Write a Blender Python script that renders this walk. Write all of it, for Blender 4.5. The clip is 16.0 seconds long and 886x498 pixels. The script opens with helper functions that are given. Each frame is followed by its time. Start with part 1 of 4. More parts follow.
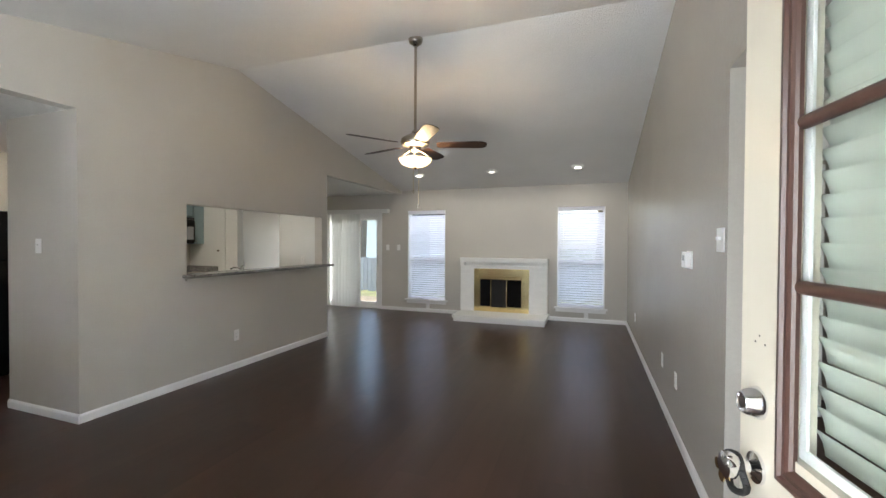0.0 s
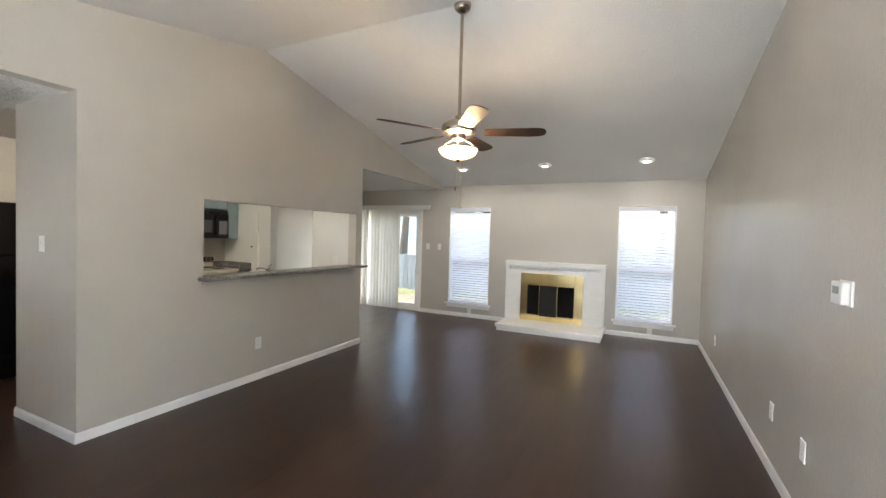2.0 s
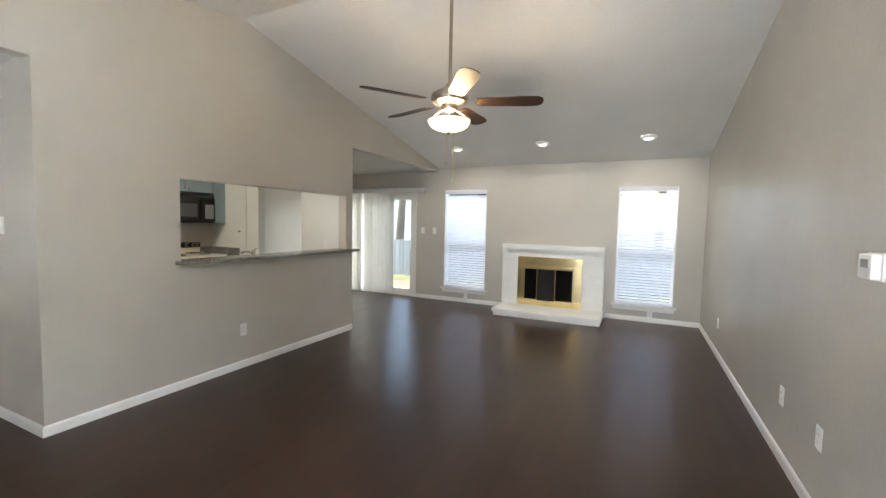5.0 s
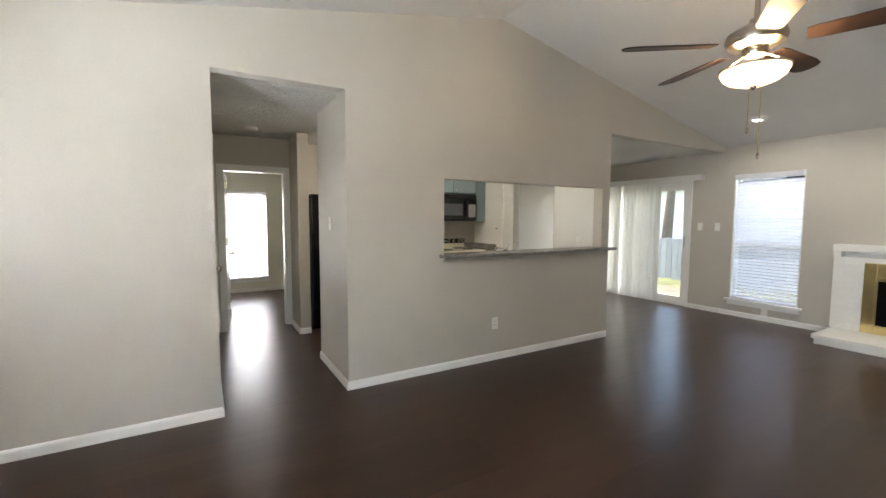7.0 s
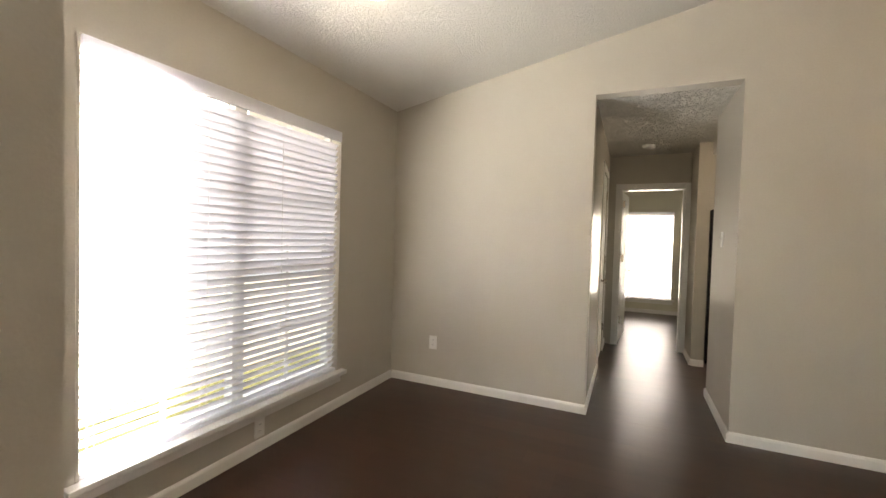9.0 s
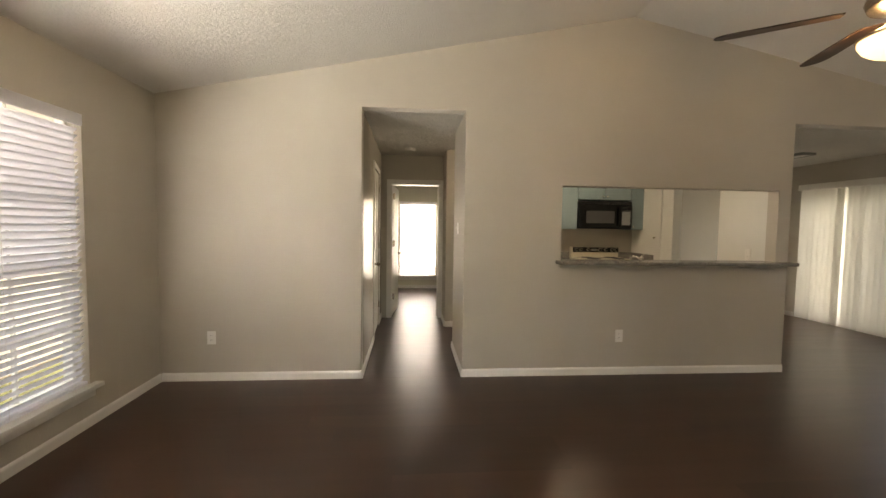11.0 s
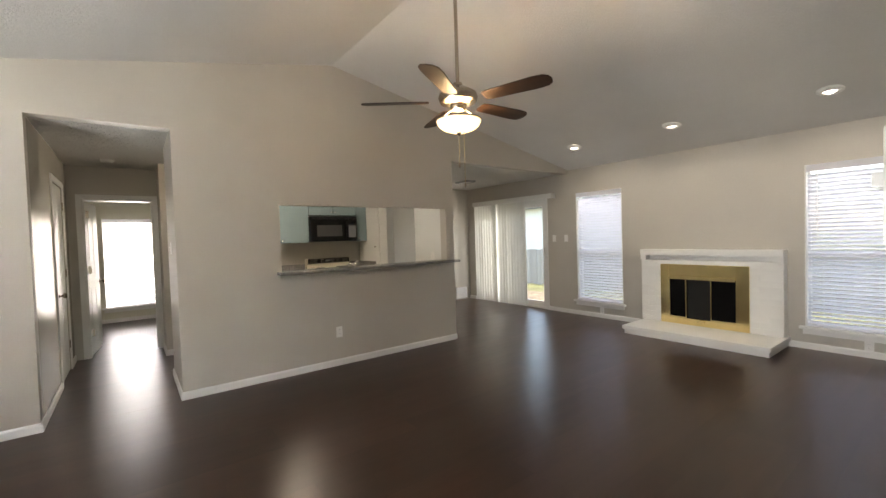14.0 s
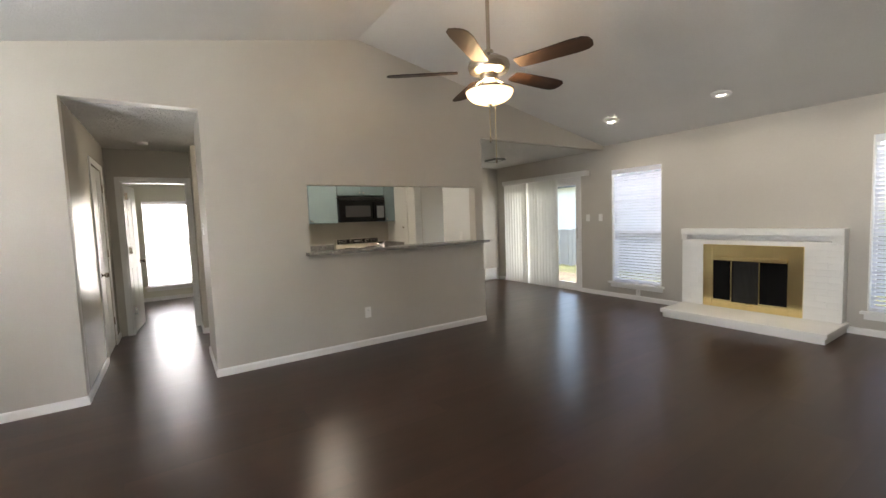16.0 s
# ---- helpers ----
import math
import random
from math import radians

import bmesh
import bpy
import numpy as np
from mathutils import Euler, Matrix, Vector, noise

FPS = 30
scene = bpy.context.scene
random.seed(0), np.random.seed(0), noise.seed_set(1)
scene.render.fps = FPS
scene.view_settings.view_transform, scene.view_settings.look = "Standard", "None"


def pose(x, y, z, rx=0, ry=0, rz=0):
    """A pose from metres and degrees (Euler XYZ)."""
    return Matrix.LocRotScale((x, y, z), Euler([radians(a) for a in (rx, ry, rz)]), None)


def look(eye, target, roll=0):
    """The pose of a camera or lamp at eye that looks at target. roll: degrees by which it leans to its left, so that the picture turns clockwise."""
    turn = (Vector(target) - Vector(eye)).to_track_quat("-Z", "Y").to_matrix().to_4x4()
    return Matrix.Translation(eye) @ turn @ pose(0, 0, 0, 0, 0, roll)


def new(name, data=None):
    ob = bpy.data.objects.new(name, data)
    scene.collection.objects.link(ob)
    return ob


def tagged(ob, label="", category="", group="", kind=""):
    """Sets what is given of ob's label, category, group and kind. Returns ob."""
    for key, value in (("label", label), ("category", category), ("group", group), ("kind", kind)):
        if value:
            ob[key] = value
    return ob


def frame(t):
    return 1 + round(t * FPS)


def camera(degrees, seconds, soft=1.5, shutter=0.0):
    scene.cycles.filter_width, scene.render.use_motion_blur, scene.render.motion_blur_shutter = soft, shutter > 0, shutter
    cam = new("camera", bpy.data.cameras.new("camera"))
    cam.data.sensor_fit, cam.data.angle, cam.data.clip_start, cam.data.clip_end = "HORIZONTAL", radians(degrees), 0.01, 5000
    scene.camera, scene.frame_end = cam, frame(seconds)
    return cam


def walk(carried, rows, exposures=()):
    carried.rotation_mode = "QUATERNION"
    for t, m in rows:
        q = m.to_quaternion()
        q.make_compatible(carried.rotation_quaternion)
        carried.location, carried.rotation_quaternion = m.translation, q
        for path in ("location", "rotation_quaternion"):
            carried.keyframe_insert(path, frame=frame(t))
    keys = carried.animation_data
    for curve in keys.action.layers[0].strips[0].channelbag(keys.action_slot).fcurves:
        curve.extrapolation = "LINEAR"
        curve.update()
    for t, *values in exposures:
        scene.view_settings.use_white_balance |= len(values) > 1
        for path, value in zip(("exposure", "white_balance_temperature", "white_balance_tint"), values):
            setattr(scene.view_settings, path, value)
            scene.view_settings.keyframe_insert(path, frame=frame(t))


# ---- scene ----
cam = camera(94.2, 16.0)
PATH = [
    (0, (3.639, 0.613, 1.388), (2.965, 2.496, 1.357), 0.3),
    (0.5, (3.616, 0.673, 1.382), (2.944, 2.557, 1.338), 0.5),
    (1, (3.51, 0.817, 1.367), (2.868, 2.709, 1.299), 1.6),
    (1.5, (3.486, 1.028, 1.399), (2.746, 2.886, 1.354), 1.5),
    (2, (3.409, 1.183, 1.483), (2.544, 2.986, 1.422), 1.7),
    (2.5, (3.351, 1.273, 1.543), (2.518, 3.091, 1.562), 1.3),
    (3, (3.387, 1.296, 1.558), (2.524, 3.099, 1.624), 1.1),
    (5.3, (3.371, 1.418, 1.414), (2.508, 3.216, 1.266), 1.4),
    (5.5, (3.367, 1.447, 1.423), (2.426, 3.205, 1.269), 1.6),
    (6, (3.351, 1.471, 1.398), (2.1, 3.023, 1.235), 1.3),
    (6.5, (3.297, 1.497, 1.399), (1.771, 2.78, 1.236), 0.4),
    (7, (3.192, 1.628, 1.39), (1.468, 2.632, 1.243), 0.2),
    (7.5, (3.076, 1.737, 1.385), (1.189, 2.385, 1.254), 0.9),
    (8, (3.123, 1.835, 1.303), (1.124, 1.875, 1.238), 1.7),
    (8.2, (3.152, 1.874, 1.297), (1.163, 1.667, 1.239), 2.2),
    (9.25, (3.29, 1.99, 1.305), (1.49, 1.118, 1.249), 1.4),
    (10.3, (3.487, 2.099, 1.316), (1.507, 1.822, 1.269), 0.5),
    (10.5, (3.515, 2.12, 1.316), (1.518, 2.012, 1.26), 0.6),
    (11, (3.655, 2.124, 1.37), (1.664, 2.284, 1.257), 0.8),
    (11.5, (3.845, 2.18, 1.378), (1.865, 2.435, 1.254), 0.4),
    (12, (3.984, 2.177, 1.385), (2.048, 2.655, 1.239), -0.6),
    (12.5, (4.045, 2.252, 1.432), (2.129, 2.806, 1.279), 1.8),
    (13, (4.162, 2.307, 1.405), (2.299, 3.032, 1.345), 0.7),
    (13.5, (4.237, 2.283, 1.396), (2.517, 3.302, 1.339), -0.2),
    (14, (4.285, 2.288, 1.372), (2.694, 3.497, 1.313), -1.8),
    (14.5, (4.288, 2.299, 1.363), (2.803, 3.646, 1.265), -2.5),
    (15, (4.224, 2.318, 1.366), (2.810, 3.730, 1.246), -2.7),
    (15.5, (4.214, 2.36, 1.358), (2.776, 3.744, 1.23), -3.1),
    (16, (4.191, 2.348, 1.359), (2.522, 3.44, 1.212), -2.1),
]
EXPOSURE = [(0, 2.43, 6450, 10), (1, 2.65, 6550, 10), (2.5, 2.78, 6650, 11), (6, 2.84, 6550, 9), (8.2, 2.56, 7450, 12), (10.3, 2.28, 8950, 14), (11.5, 2.33, 8950, 14), (13, 2.46, 7850, 12), (14.5, 2.47, 7150, 13), (16, 2.53, 6950, 12)]
walk(cam, [(t, look(eye, target, roll)) for t, eye, target, roll in PATH], EXPOSURE)

# ---- world, sun, lamps ----
world = bpy.data.worlds.new("sky")
scene.world = world
world.use_nodes = True
wn = world.node_tree.nodes
sky = wn.new("ShaderNodeTexSky")
sky.sky_type = "NISHITA"
sky.sun_disc = False
sky.sun_elevation = radians(37)
sky.sun_rotation = radians(274.6)
wn["Background"].inputs["Strength"].default_value = 0.15
world.node_tree.links.new(sky.outputs["Color"], wn["Background"].inputs["Color"])


def lamp(name, kind, power, color, m, size=0.0, size_y=0.0, soft_size=0.0, cone=0.0):
    data = bpy.data.lights.new(name, kind)
    data.energy = power
    data.color = color
    if kind == "AREA":
        data.shape = "RECTANGLE"
        data.size = size
        data.size_y = size_y
    elif kind == "SUN":
        data.angle = radians(0.6)
    else:
        data.shadow_soft_size = soft_size
    if kind == "SPOT":
        data.spot_size = cone
        data.spot_blend = 0.8
    ob = new(name, data)
    ob.matrix_world = m
    return ob


lamp("sun", "SUN", 2.0, (1, 0.93, 0.82), look((-10, 0.8, 7.56), (0, 0, 0)))
DAY = (0.86, 0.93, 1.0)
# daylight in the bedroom window, behind the drawn vertical blind and in the open entry
lamp("daylight_bedroom", "AREA", 14.5, (1, 1, 0.96), look((-5.40, 2.29, 1.08), (0, 2.29, 1.08)), size=0.78, size_y=1.58)
lamp("daylight_patio", "AREA", 5, (1, 0.97, 0.93), look((-1.76, 8.42, 1.05), (-1.76, 0, 1.05)), size=1.16, size_y=1.95)
lamp("daylight_entry", "AREA", 40, DAY, look((3.34, 0.22, 1.15), (0, 2.2, 0.9)), size=0.5, size_y=1.8)
lamp("daylight_front_window", "AREA", 40, DAY, look((2.20, -0.088, 1.15), (2.20, 8, 1.15)), size=0.31, size_y=1.6)
# unseen lamp added to brighten the side room, in an invented wall opening
lamp("added_side_room_lamp", "AREA", 4, (1, 1, 0.96), look((6.36, 2.40, 1.2), (4.6, 4.0, 1.3)), size=0.9, size_y=1.3)
# unseen lamps added outside, above the window heads, to brighten the back blinds' slats
for wx in (0.527, 3.507):
    lamp("added_back_slat_lamp", "AREA", 7, (1.0, 0.97, 0.98), look((wx, 9.45, 2.95), (wx, 8.28, 1.1)), size=0.8, size_y=0.4)
# unseen lamp added under the porch soffit to brighten the front blind's slats
lamp("added_front_slat_lamp", "AREA", 7, (0.94, 0.95, 1.0), look((1.58, -0.9, 2.34), (1.58, -0.05, 1.1)), size=1.6, size_y=0.3)
# bulbs of the fittings
WARM = (1.0, 0.72, 0.42)
lamp("fan_bulb", "POINT", 5.5, WARM, pose(2.11, 4.11, 2.135), soft_size=0.09)
lamp("entry_bulb", "POINT", 0.4, (1, 0.88, 0.72), pose(1.54, 0.80, 2.42), soft_size=0.1)
lamp("kitchen_bulb", "POINT", 7, (1, 0.9, 0.76), pose(-1.30, 3.9, 2.26), soft_size=0.12)
for cx, cw in ((0.76, 6.5), (2.08, 5), (3.44, 6)):
    lamp("can_bulb", "SPOT", cw, (1, 0.95, 0.86), look((cx, 7.34, 2.555), (cx, 7.75, 1.2)), cone=radians(150), soft_size=0.05)

# ---- materials ----


def material(name, color, rough=0.6, metal=0.0, grain=0.0, scale=60.0, bump=0.0, stain=0.06, stain_scale=1.2, coat=0.0, random_tint=0.0, spec=0.5):
    """Paint or solid: colour varied by large soft stains and fine grain, with fine relief."""
    mat = bpy.data.materials.new(name)
    mat.use_nodes = True
    n, l = mat.node_tree.nodes, mat.node_tree.links
    b = n["Principled BSDF"]
    b.inputs["Roughness"].default_value = rough
    b.inputs["Metallic"].default_value = metal
    b.inputs["Coat Weight"].default_value = coat
    b.inputs["Specular IOR Level"].default_value = spec
    co = n.new("ShaderNodeTexCoord")
    big = n.new("ShaderNodeTexNoise")
    big.inputs["Scale"].default_value = stain_scale
    big.inputs["Detail"].default_value = 4
    l.new(co.outputs["Object"], big.inputs["Vector"])
    fine = n.new("ShaderNodeTexNoise")
    fine.inputs["Scale"].default_value = scale
    fine.inputs["Detail"].default_value = 3
    l.new(co.outputs["Object"], fine.inputs["Vector"])
    ramp = n.new("ShaderNodeMapRange")
    ramp.inputs["From Min"].default_value = 0.3
    ramp.inputs["From Max"].default_value = 0.7
    ramp.inputs["To Min"].default_value = 1 - stain
    ramp.inputs["To Max"].default_value = 1 + stain
    l.new(big.outputs["Fac"], ramp.inputs["Value"])
    ramp2 = n.new("ShaderNodeMapRange")
    ramp2.inputs["From Min"].default_value = 0.3
    ramp2.inputs["From Max"].default_value = 0.7
    ramp2.inputs["To Min"].default_value = 1 - grain
    ramp2.inputs["To Max"].default_value = 1 + grain
    l.new(fine.outputs["Fac"], ramp2.inputs["Value"])
    mul = n.new("ShaderNodeMath")
    mul.operation = "MULTIPLY"
    l.new(ramp.outputs["Result"], mul.inputs[0])
    l.new(ramp2.outputs["Result"], mul.inputs[1])
    value = mul.outputs[0]
    if random_tint:
        info = n.new("ShaderNodeObjectInfo")
        r3 = n.new("ShaderNodeMapRange")
        r3.inputs["To Min"].default_value = 1 - random_tint
        r3.inputs["To Max"].default_value = 1 + random_tint
        l.new(info.outputs["Random"], r3.inputs["Value"])
        m3 = n.new("ShaderNodeMath")
        m3.operation = "MULTIPLY"
        l.new(value, m3.inputs[0])
        l.new(r3.outputs["Result"], m3.inputs[1])
        value = m3.outputs[0]
    mix = n.new("ShaderNodeVectorMath")
    mix.operation = "SCALE"
    mix.inputs[0].default_value = color
    l.new(value, mix.inputs["Scale"])
    l.new(mix.outputs["Vector"], b.inputs["Base Color"])
    if bump:
        bp = n.new("ShaderNodeBump")
        bp.inputs["Strength"].default_value = bump
        bp.inputs["Distance"].default_value = 0.01
        l.new(fine.outputs["Fac"], bp.inputs["Height"])
        l.new(bp.outputs["Normal"], b.inputs["Normal"])
    return mat


def knockdown(name, color, scale, depth, rough=0.85):
    """Ceiling spray texture: flattened blobs in relief."""
    mat = material(name, color, rough=rough, stain=0.04, grain=0.02)
    n, l = mat.node_tree.nodes, mat.node_tree.links
    co = n.new("ShaderNodeTexCoord")
    v = n.new("ShaderNodeTexNoise")
    v.inputs["Scale"].default_value = scale
    v.inputs["Detail"].default_value = 5
    v.inputs["Roughness"].default_value = 0.65
    l.new(co.outputs["Object"], v.inputs["Vector"])
    r = n.new("ShaderNodeMapRange")
    r.inputs["From Min"].default_value = 0.42
    r.inputs["From Max"].default_value = 0.58
    l.new(v.outputs["Fac"], r.inputs["Value"])
    bp = n.new("ShaderNodeBump")
    bp.inputs["Strength"].default_value = depth
    bp.inputs["Distance"].default_value = 0.012 if depth < 1 else 0.024
    l.new(r.outputs["Result"], bp.inputs["Height"])
    l.new(bp.outputs["Normal"], n["Principled BSDF"].inputs["Normal"])
    return mat


def wood(name, dark, light, rough, axis=1, tint=0.25, island=False, spec=0.28):
    """Long-grained wood, grain along the given axis, varied from piece to piece."""
    mat = bpy.data.materials.new(name)
    mat.use_nodes = True
    n, l = mat.node_tree.nodes, mat.node_tree.links
    b = n["Principled BSDF"]
    b.inputs["Specular IOR Level"].default_value = spec
    co = n.new("ShaderNodeTexCoord")
    mp = n.new("ShaderNodeMapping")
    s = [11.0, 11.0, 11.0]
    s[axis] = 0.7
    mp.inputs["Scale"].default_value = s
    l.new(co.outputs["Object"], mp.inputs["Vector"])
    if island:
        source = n.new("ShaderNodeNewGeometry").outputs["Random Per Island"]
    else:
        source = n.new("ShaderNodeObjectInfo").outputs["Random"]
    shift = n.new("ShaderNodeMath")
    shift.operation = "MULTIPLY"
    shift.inputs[1].default_value = 37.0
    l.new(source, shift.inputs[0])
    no = n.new("ShaderNodeTexNoise")
    no.inputs["Scale"].default_value = 1.0
    no.inputs["Detail"].default_value = 1.5
    no.inputs["Roughness"].default_value = 0.6
    off = n.new("ShaderNodeVectorMath")
    off.operation = "ADD"
    l.new(mp.outputs["Vector"], off.inputs[0])
    l.new(shift.outputs[0], off.inputs[1])
    l.new(off.outputs["Vector"], no.inputs["Vector"])
    cr = n.new("ShaderNodeValToRGB")
    cr.color_ramp.elements[0].position = 0.3
    cr.color_ramp.elements[0].color = (*dark, 1)
    cr.color_ramp.elements[1].position = 0.72
    cr.color_ramp.elements[1].color = (*light, 1)
    l.new(no.outputs["Fac"], cr.inputs["Fac"])
    r3 = n.new("ShaderNodeMapRange")
    r3.inputs["To Min"].default_value = 1 - tint
    r3.inputs["To Max"].default_value = 1 + tint
    l.new(source, r3.inputs["Value"])
    sc = n.new("ShaderNodeVectorMath")
    sc.operation = "SCALE"
    l.new(cr.outputs["Color"], sc.inputs[0])
    l.new(r3.outputs["Result"], sc.inputs["Scale"])
    l.new(sc.outputs["Vector"], b.inputs["Base Color"])
    scuff = n.new("ShaderNodeTexNoise")
    scuff.inputs["Scale"].default_value = 2.3
    scuff.inputs["Detail"].default_value = 1
    grain_map = n.new("ShaderNodeMapping")
    s = [4.0, 4.0, 4.0]
    s[axis] = 0.6
    grain_map.inputs["Scale"].default_value = s
    l.new(co.outputs["Object"], grain_map.inputs["Vector"])
    l.new(grain_map.outputs["Vector"], scuff.inputs["Vector"])
    rr = n.new("ShaderNodeMapRange")
    rr.inputs["From Min"].default_value = 0.3
    rr.inputs["From Max"].default_value = 0.7
    rr.inputs["To Min"].default_value = rough - 0.012
    rr.inputs["To Max"].default_value = rough + 0.012
    l.new(scuff.outputs["Fac"], rr.inputs["Value"])
    l.new(rr.outputs["Result"], b.inputs["Roughness"])
    return mat


def glow(name, color, strength):
    mat = bpy.data.materials.new(name)
    mat.use_nodes = True
    b = mat.node_tree.nodes["Principled BSDF"]
    b.inputs["Base Color"].default_value = (0.9, 0.88, 0.84, 1)
    b.inputs["Emission Color"].default_value = (*color, 1)
    b.inputs["Emission Strength"].default_value = strength
    b.inputs["Roughness"].default_value = 0.3
    return mat


def glazing(name):
    mat = bpy.data.materials.new(name)
    mat.use_nodes = True
    b = mat.node_tree.nodes["Principled BSDF"]
    b.inputs["Base Color"].default_value = (0.95, 0.98, 0.97, 1)
    b.inputs["Roughness"].default_value = 0.0
    b.inputs["Transmission Weight"].default_value = 1.0
    b.inputs["IOR"].default_value = 1.05
    return mat


def translucent(name, color, amount):
    mat = material(name, color, rough=0.5, stain=0.03)
    n, l = mat.node_tree.nodes, mat.node_tree.links
    t = n.new("ShaderNodeBsdfTranslucent")
    t.inputs["Color"].default_value = (*color, 1)
    mx = n.new("ShaderNodeMixShader")
    mx.inputs["Fac"].default_value = amount
    l.new(n["Principled BSDF"].outputs["BSDF"], mx.inputs[1])
    l.new(t.outputs["BSDF"], mx.inputs[2])
    l.new(mx.outputs["Shader"], n["Material Output"].inputs["Surface"])
    return mat


PAINT = material("greige_wall_paint", (0.50, 0.466, 0.412), rough=0.5, grain=0.02, scale=90, bump=0.10, stain=0.03)
PAINT_GLOSS = knockdown("greige_knockdown_wall", (0.50, 0.466, 0.412), 26.0, 0.10, 0.27)
BEDROOM = material("cream_wall_paint", (0.70, 0.68, 0.58), rough=0.6, scale=90, bump=0.08, stain=0.03)
WHITEWALL = material("white_kitchen_paint", (0.72, 0.72, 0.69), rough=0.5, scale=90, bump=0.06, stain=0.03)
CEIL = knockdown("ceiling_spray_texture", (0.68, 0.665, 0.64), 60.0, 0.36)
CEIL_ROUGH = knockdown("heavy_ceiling_texture", (0.80, 0.78, 0.74), 22.0, 1.0)
TRIM = material("white_trim_paint", (0.80, 0.79, 0.77), rough=0.35, scale=40, bump=0.03, stain=0.03)
DOORPAINT = material("white_door_paint", (0.74, 0.74, 0.71), rough=0.35, scale=30, bump=0.03, stain=0.04)
CREAM = material("cream_door_paint", (0.68, 0.63, 0.52), rough=0.32, scale=30, bump=0.04, stain=0.05)
BROWN = material("brown_moulding_paint", (0.085, 0.045, 0.035), rough=0.28, scale=60, bump=0.04, stain=0.12)
BRICKPAINT = material("white_painted_brick", (0.80, 0.79, 0.76), rough=0.5, scale=55, bump=0.35, stain=0.05, random_tint=0.02)
BRASS = material("polished_brass", (0.93, 0.76, 0.38), rough=0.15, metal=1.0, scale=14, bump=0.02, stain=0.08, stain_scale=6)
NICKEL = material("brushed_nickel", (0.42, 0.37, 0.31), rough=0.25, metal=1.0, scale=200, stain=0.05)
CHROME = material("chrome", (0.78, 0.78, 0.78), rough=0.12, metal=1.0, stain=0.04)
BLACK = material("black_enamel", (0.004, 0.004, 0.0045), spec=0.3, rough=0.14, stain=0.15)
BLACKMATT = material("black_rubber", (0.02, 0.02, 0.02), rough=0.6, stain=0.15)
SOOT = material("sooty_firebox", (0.012, 0.011, 0.010), rough=0.9, scale=25, bump=0.5, stain=0.4, stain_scale=5)
DARKGLASS = material("smoked_fireplace_glass", (0.006, 0.006, 0.006), rough=0.08, stain=0.1, spec=0.2)
PLASTIC = material("white_plastic", (0.80, 0.79, 0.76), rough=0.35, stain=0.02)
GREYMARK = material("grey_display", (0.22, 0.23, 0.22), rough=0.3, stain=0.05)
CABINET = material("pale_blue_cabinet_paint", (0.235, 0.315, 0.335), rough=0.4, scale=40, bump=0.03, stain=0.04)
CREAMENAMEL = material("cream_enamel", (0.74, 0.70, 0.58), rough=0.25, stain=0.03)
BLADE = wood("walnut_fan_blade", (0.014, 0.0075, 0.005), (0.044, 0.022, 0.0135), 0.55, axis=0, tint=0.1)
PLANK = wood("dark_walnut_plank", (0.0395, 0.0190, 0.0124), (0.0530, 0.0255, 0.0166), 0.29, axis=1, tint=0.14, spec=0.42)
PLANKS = wood("dark_walnut_planks_joined", (0.0395, 0.0190, 0.0124), (0.0530, 0.0255, 0.0166), 0.29, axis=1, tint=0.14, island=True, spec=0.42)
SUBFLOOR = material("dark_subfloor", (0.030, 0.016, 0.010), rough=0.9)
GRANITE = material("grey_granite", (0.22, 0.21, 0.20), rough=0.2, grain=0.5, scale=85, stain=0.25, stain_scale=9)
SLAT = translucent("white_blind_slat", (0.84, 0.84, 0.88), 0.45)
VANE = translucent("ivory_blind_vane", (0.80, 0.795, 0.76), 0.22)
DOORSLAT = material("pale_green_white_slat", (0.56, 0.60, 0.54), rough=0.5, stain=0.04)
GLASS = glazing("window_glass")
OPAL = glow("lit_opal_glass", (1.0, 0.70, 0.36), 0.5)
LENS = glow("lit_lamp_lens", (1.0, 0.95, 0.86), 6.0)
LENS_DIM = glow("lit_dim_lens", (1.0, 0.95, 0.86), 1.2)
FENCE = material("weathered_fence_board", (0.36, 0.345, 0.33), rough=0.8, scale=30, bump=0.2, stain=0.12, random_tint=0.12)
GRASS = material("winter_grass", (0.17, 0.17, 0.065), rough=0.95, grain=0.5, scale=22, bump=0.6, stain=0.35, stain_scale=1.5)
LITTER = material("leaf_littered_ground", (0.19, 0.145, 0.095), rough=0.95, grain=0.6, scale=30, bump=0.6, stain=0.35, stain_scale=3)
CONCRETE = material("patio_concrete", (0.48, 0.41, 0.33), rough=0.9, scale=40, bump=0.2, stain=0.12)
BARK = material("bark", (0.16, 0.12, 0.09), rough=0.95, scale=25, bump=0.6, stain=0.2)
LEAF = translucent("autumn_leaf", (0.30, 0.19, 0.06), 0.35)
HOUSE = material("pale_blue_siding", (0.62, 0.64, 0.69), rough=0.75, scale=25, bump=0.1, stain=0.06)
SHINGLE = material("grey_shingle", (0.12, 0.12, 0.13), rough=0.9, grain=0.35, scale=30, bump=0.4, stain=0.2)

# ---- mesh helpers ----


def box(bm, x0, x1, y0, y1, z0, z1, bevel=0.0):
    m = Matrix.LocRotScale(((x0 + x1) / 2, (y0 + y1) / 2, (z0 + z1) / 2), None, (abs(x1 - x0), abs(y1 - y0), abs(z1 - z0)))
    made = bmesh.ops.create_cube(bm, size=1, matrix=m)
    if bevel:
        edges = list({e for v in made["verts"] for e in v.link_edges})
        bmesh.ops.bevel(bm, geom=edges, offset=bevel, segments=2, affect="EDGES", profile=0.6)
    return bm


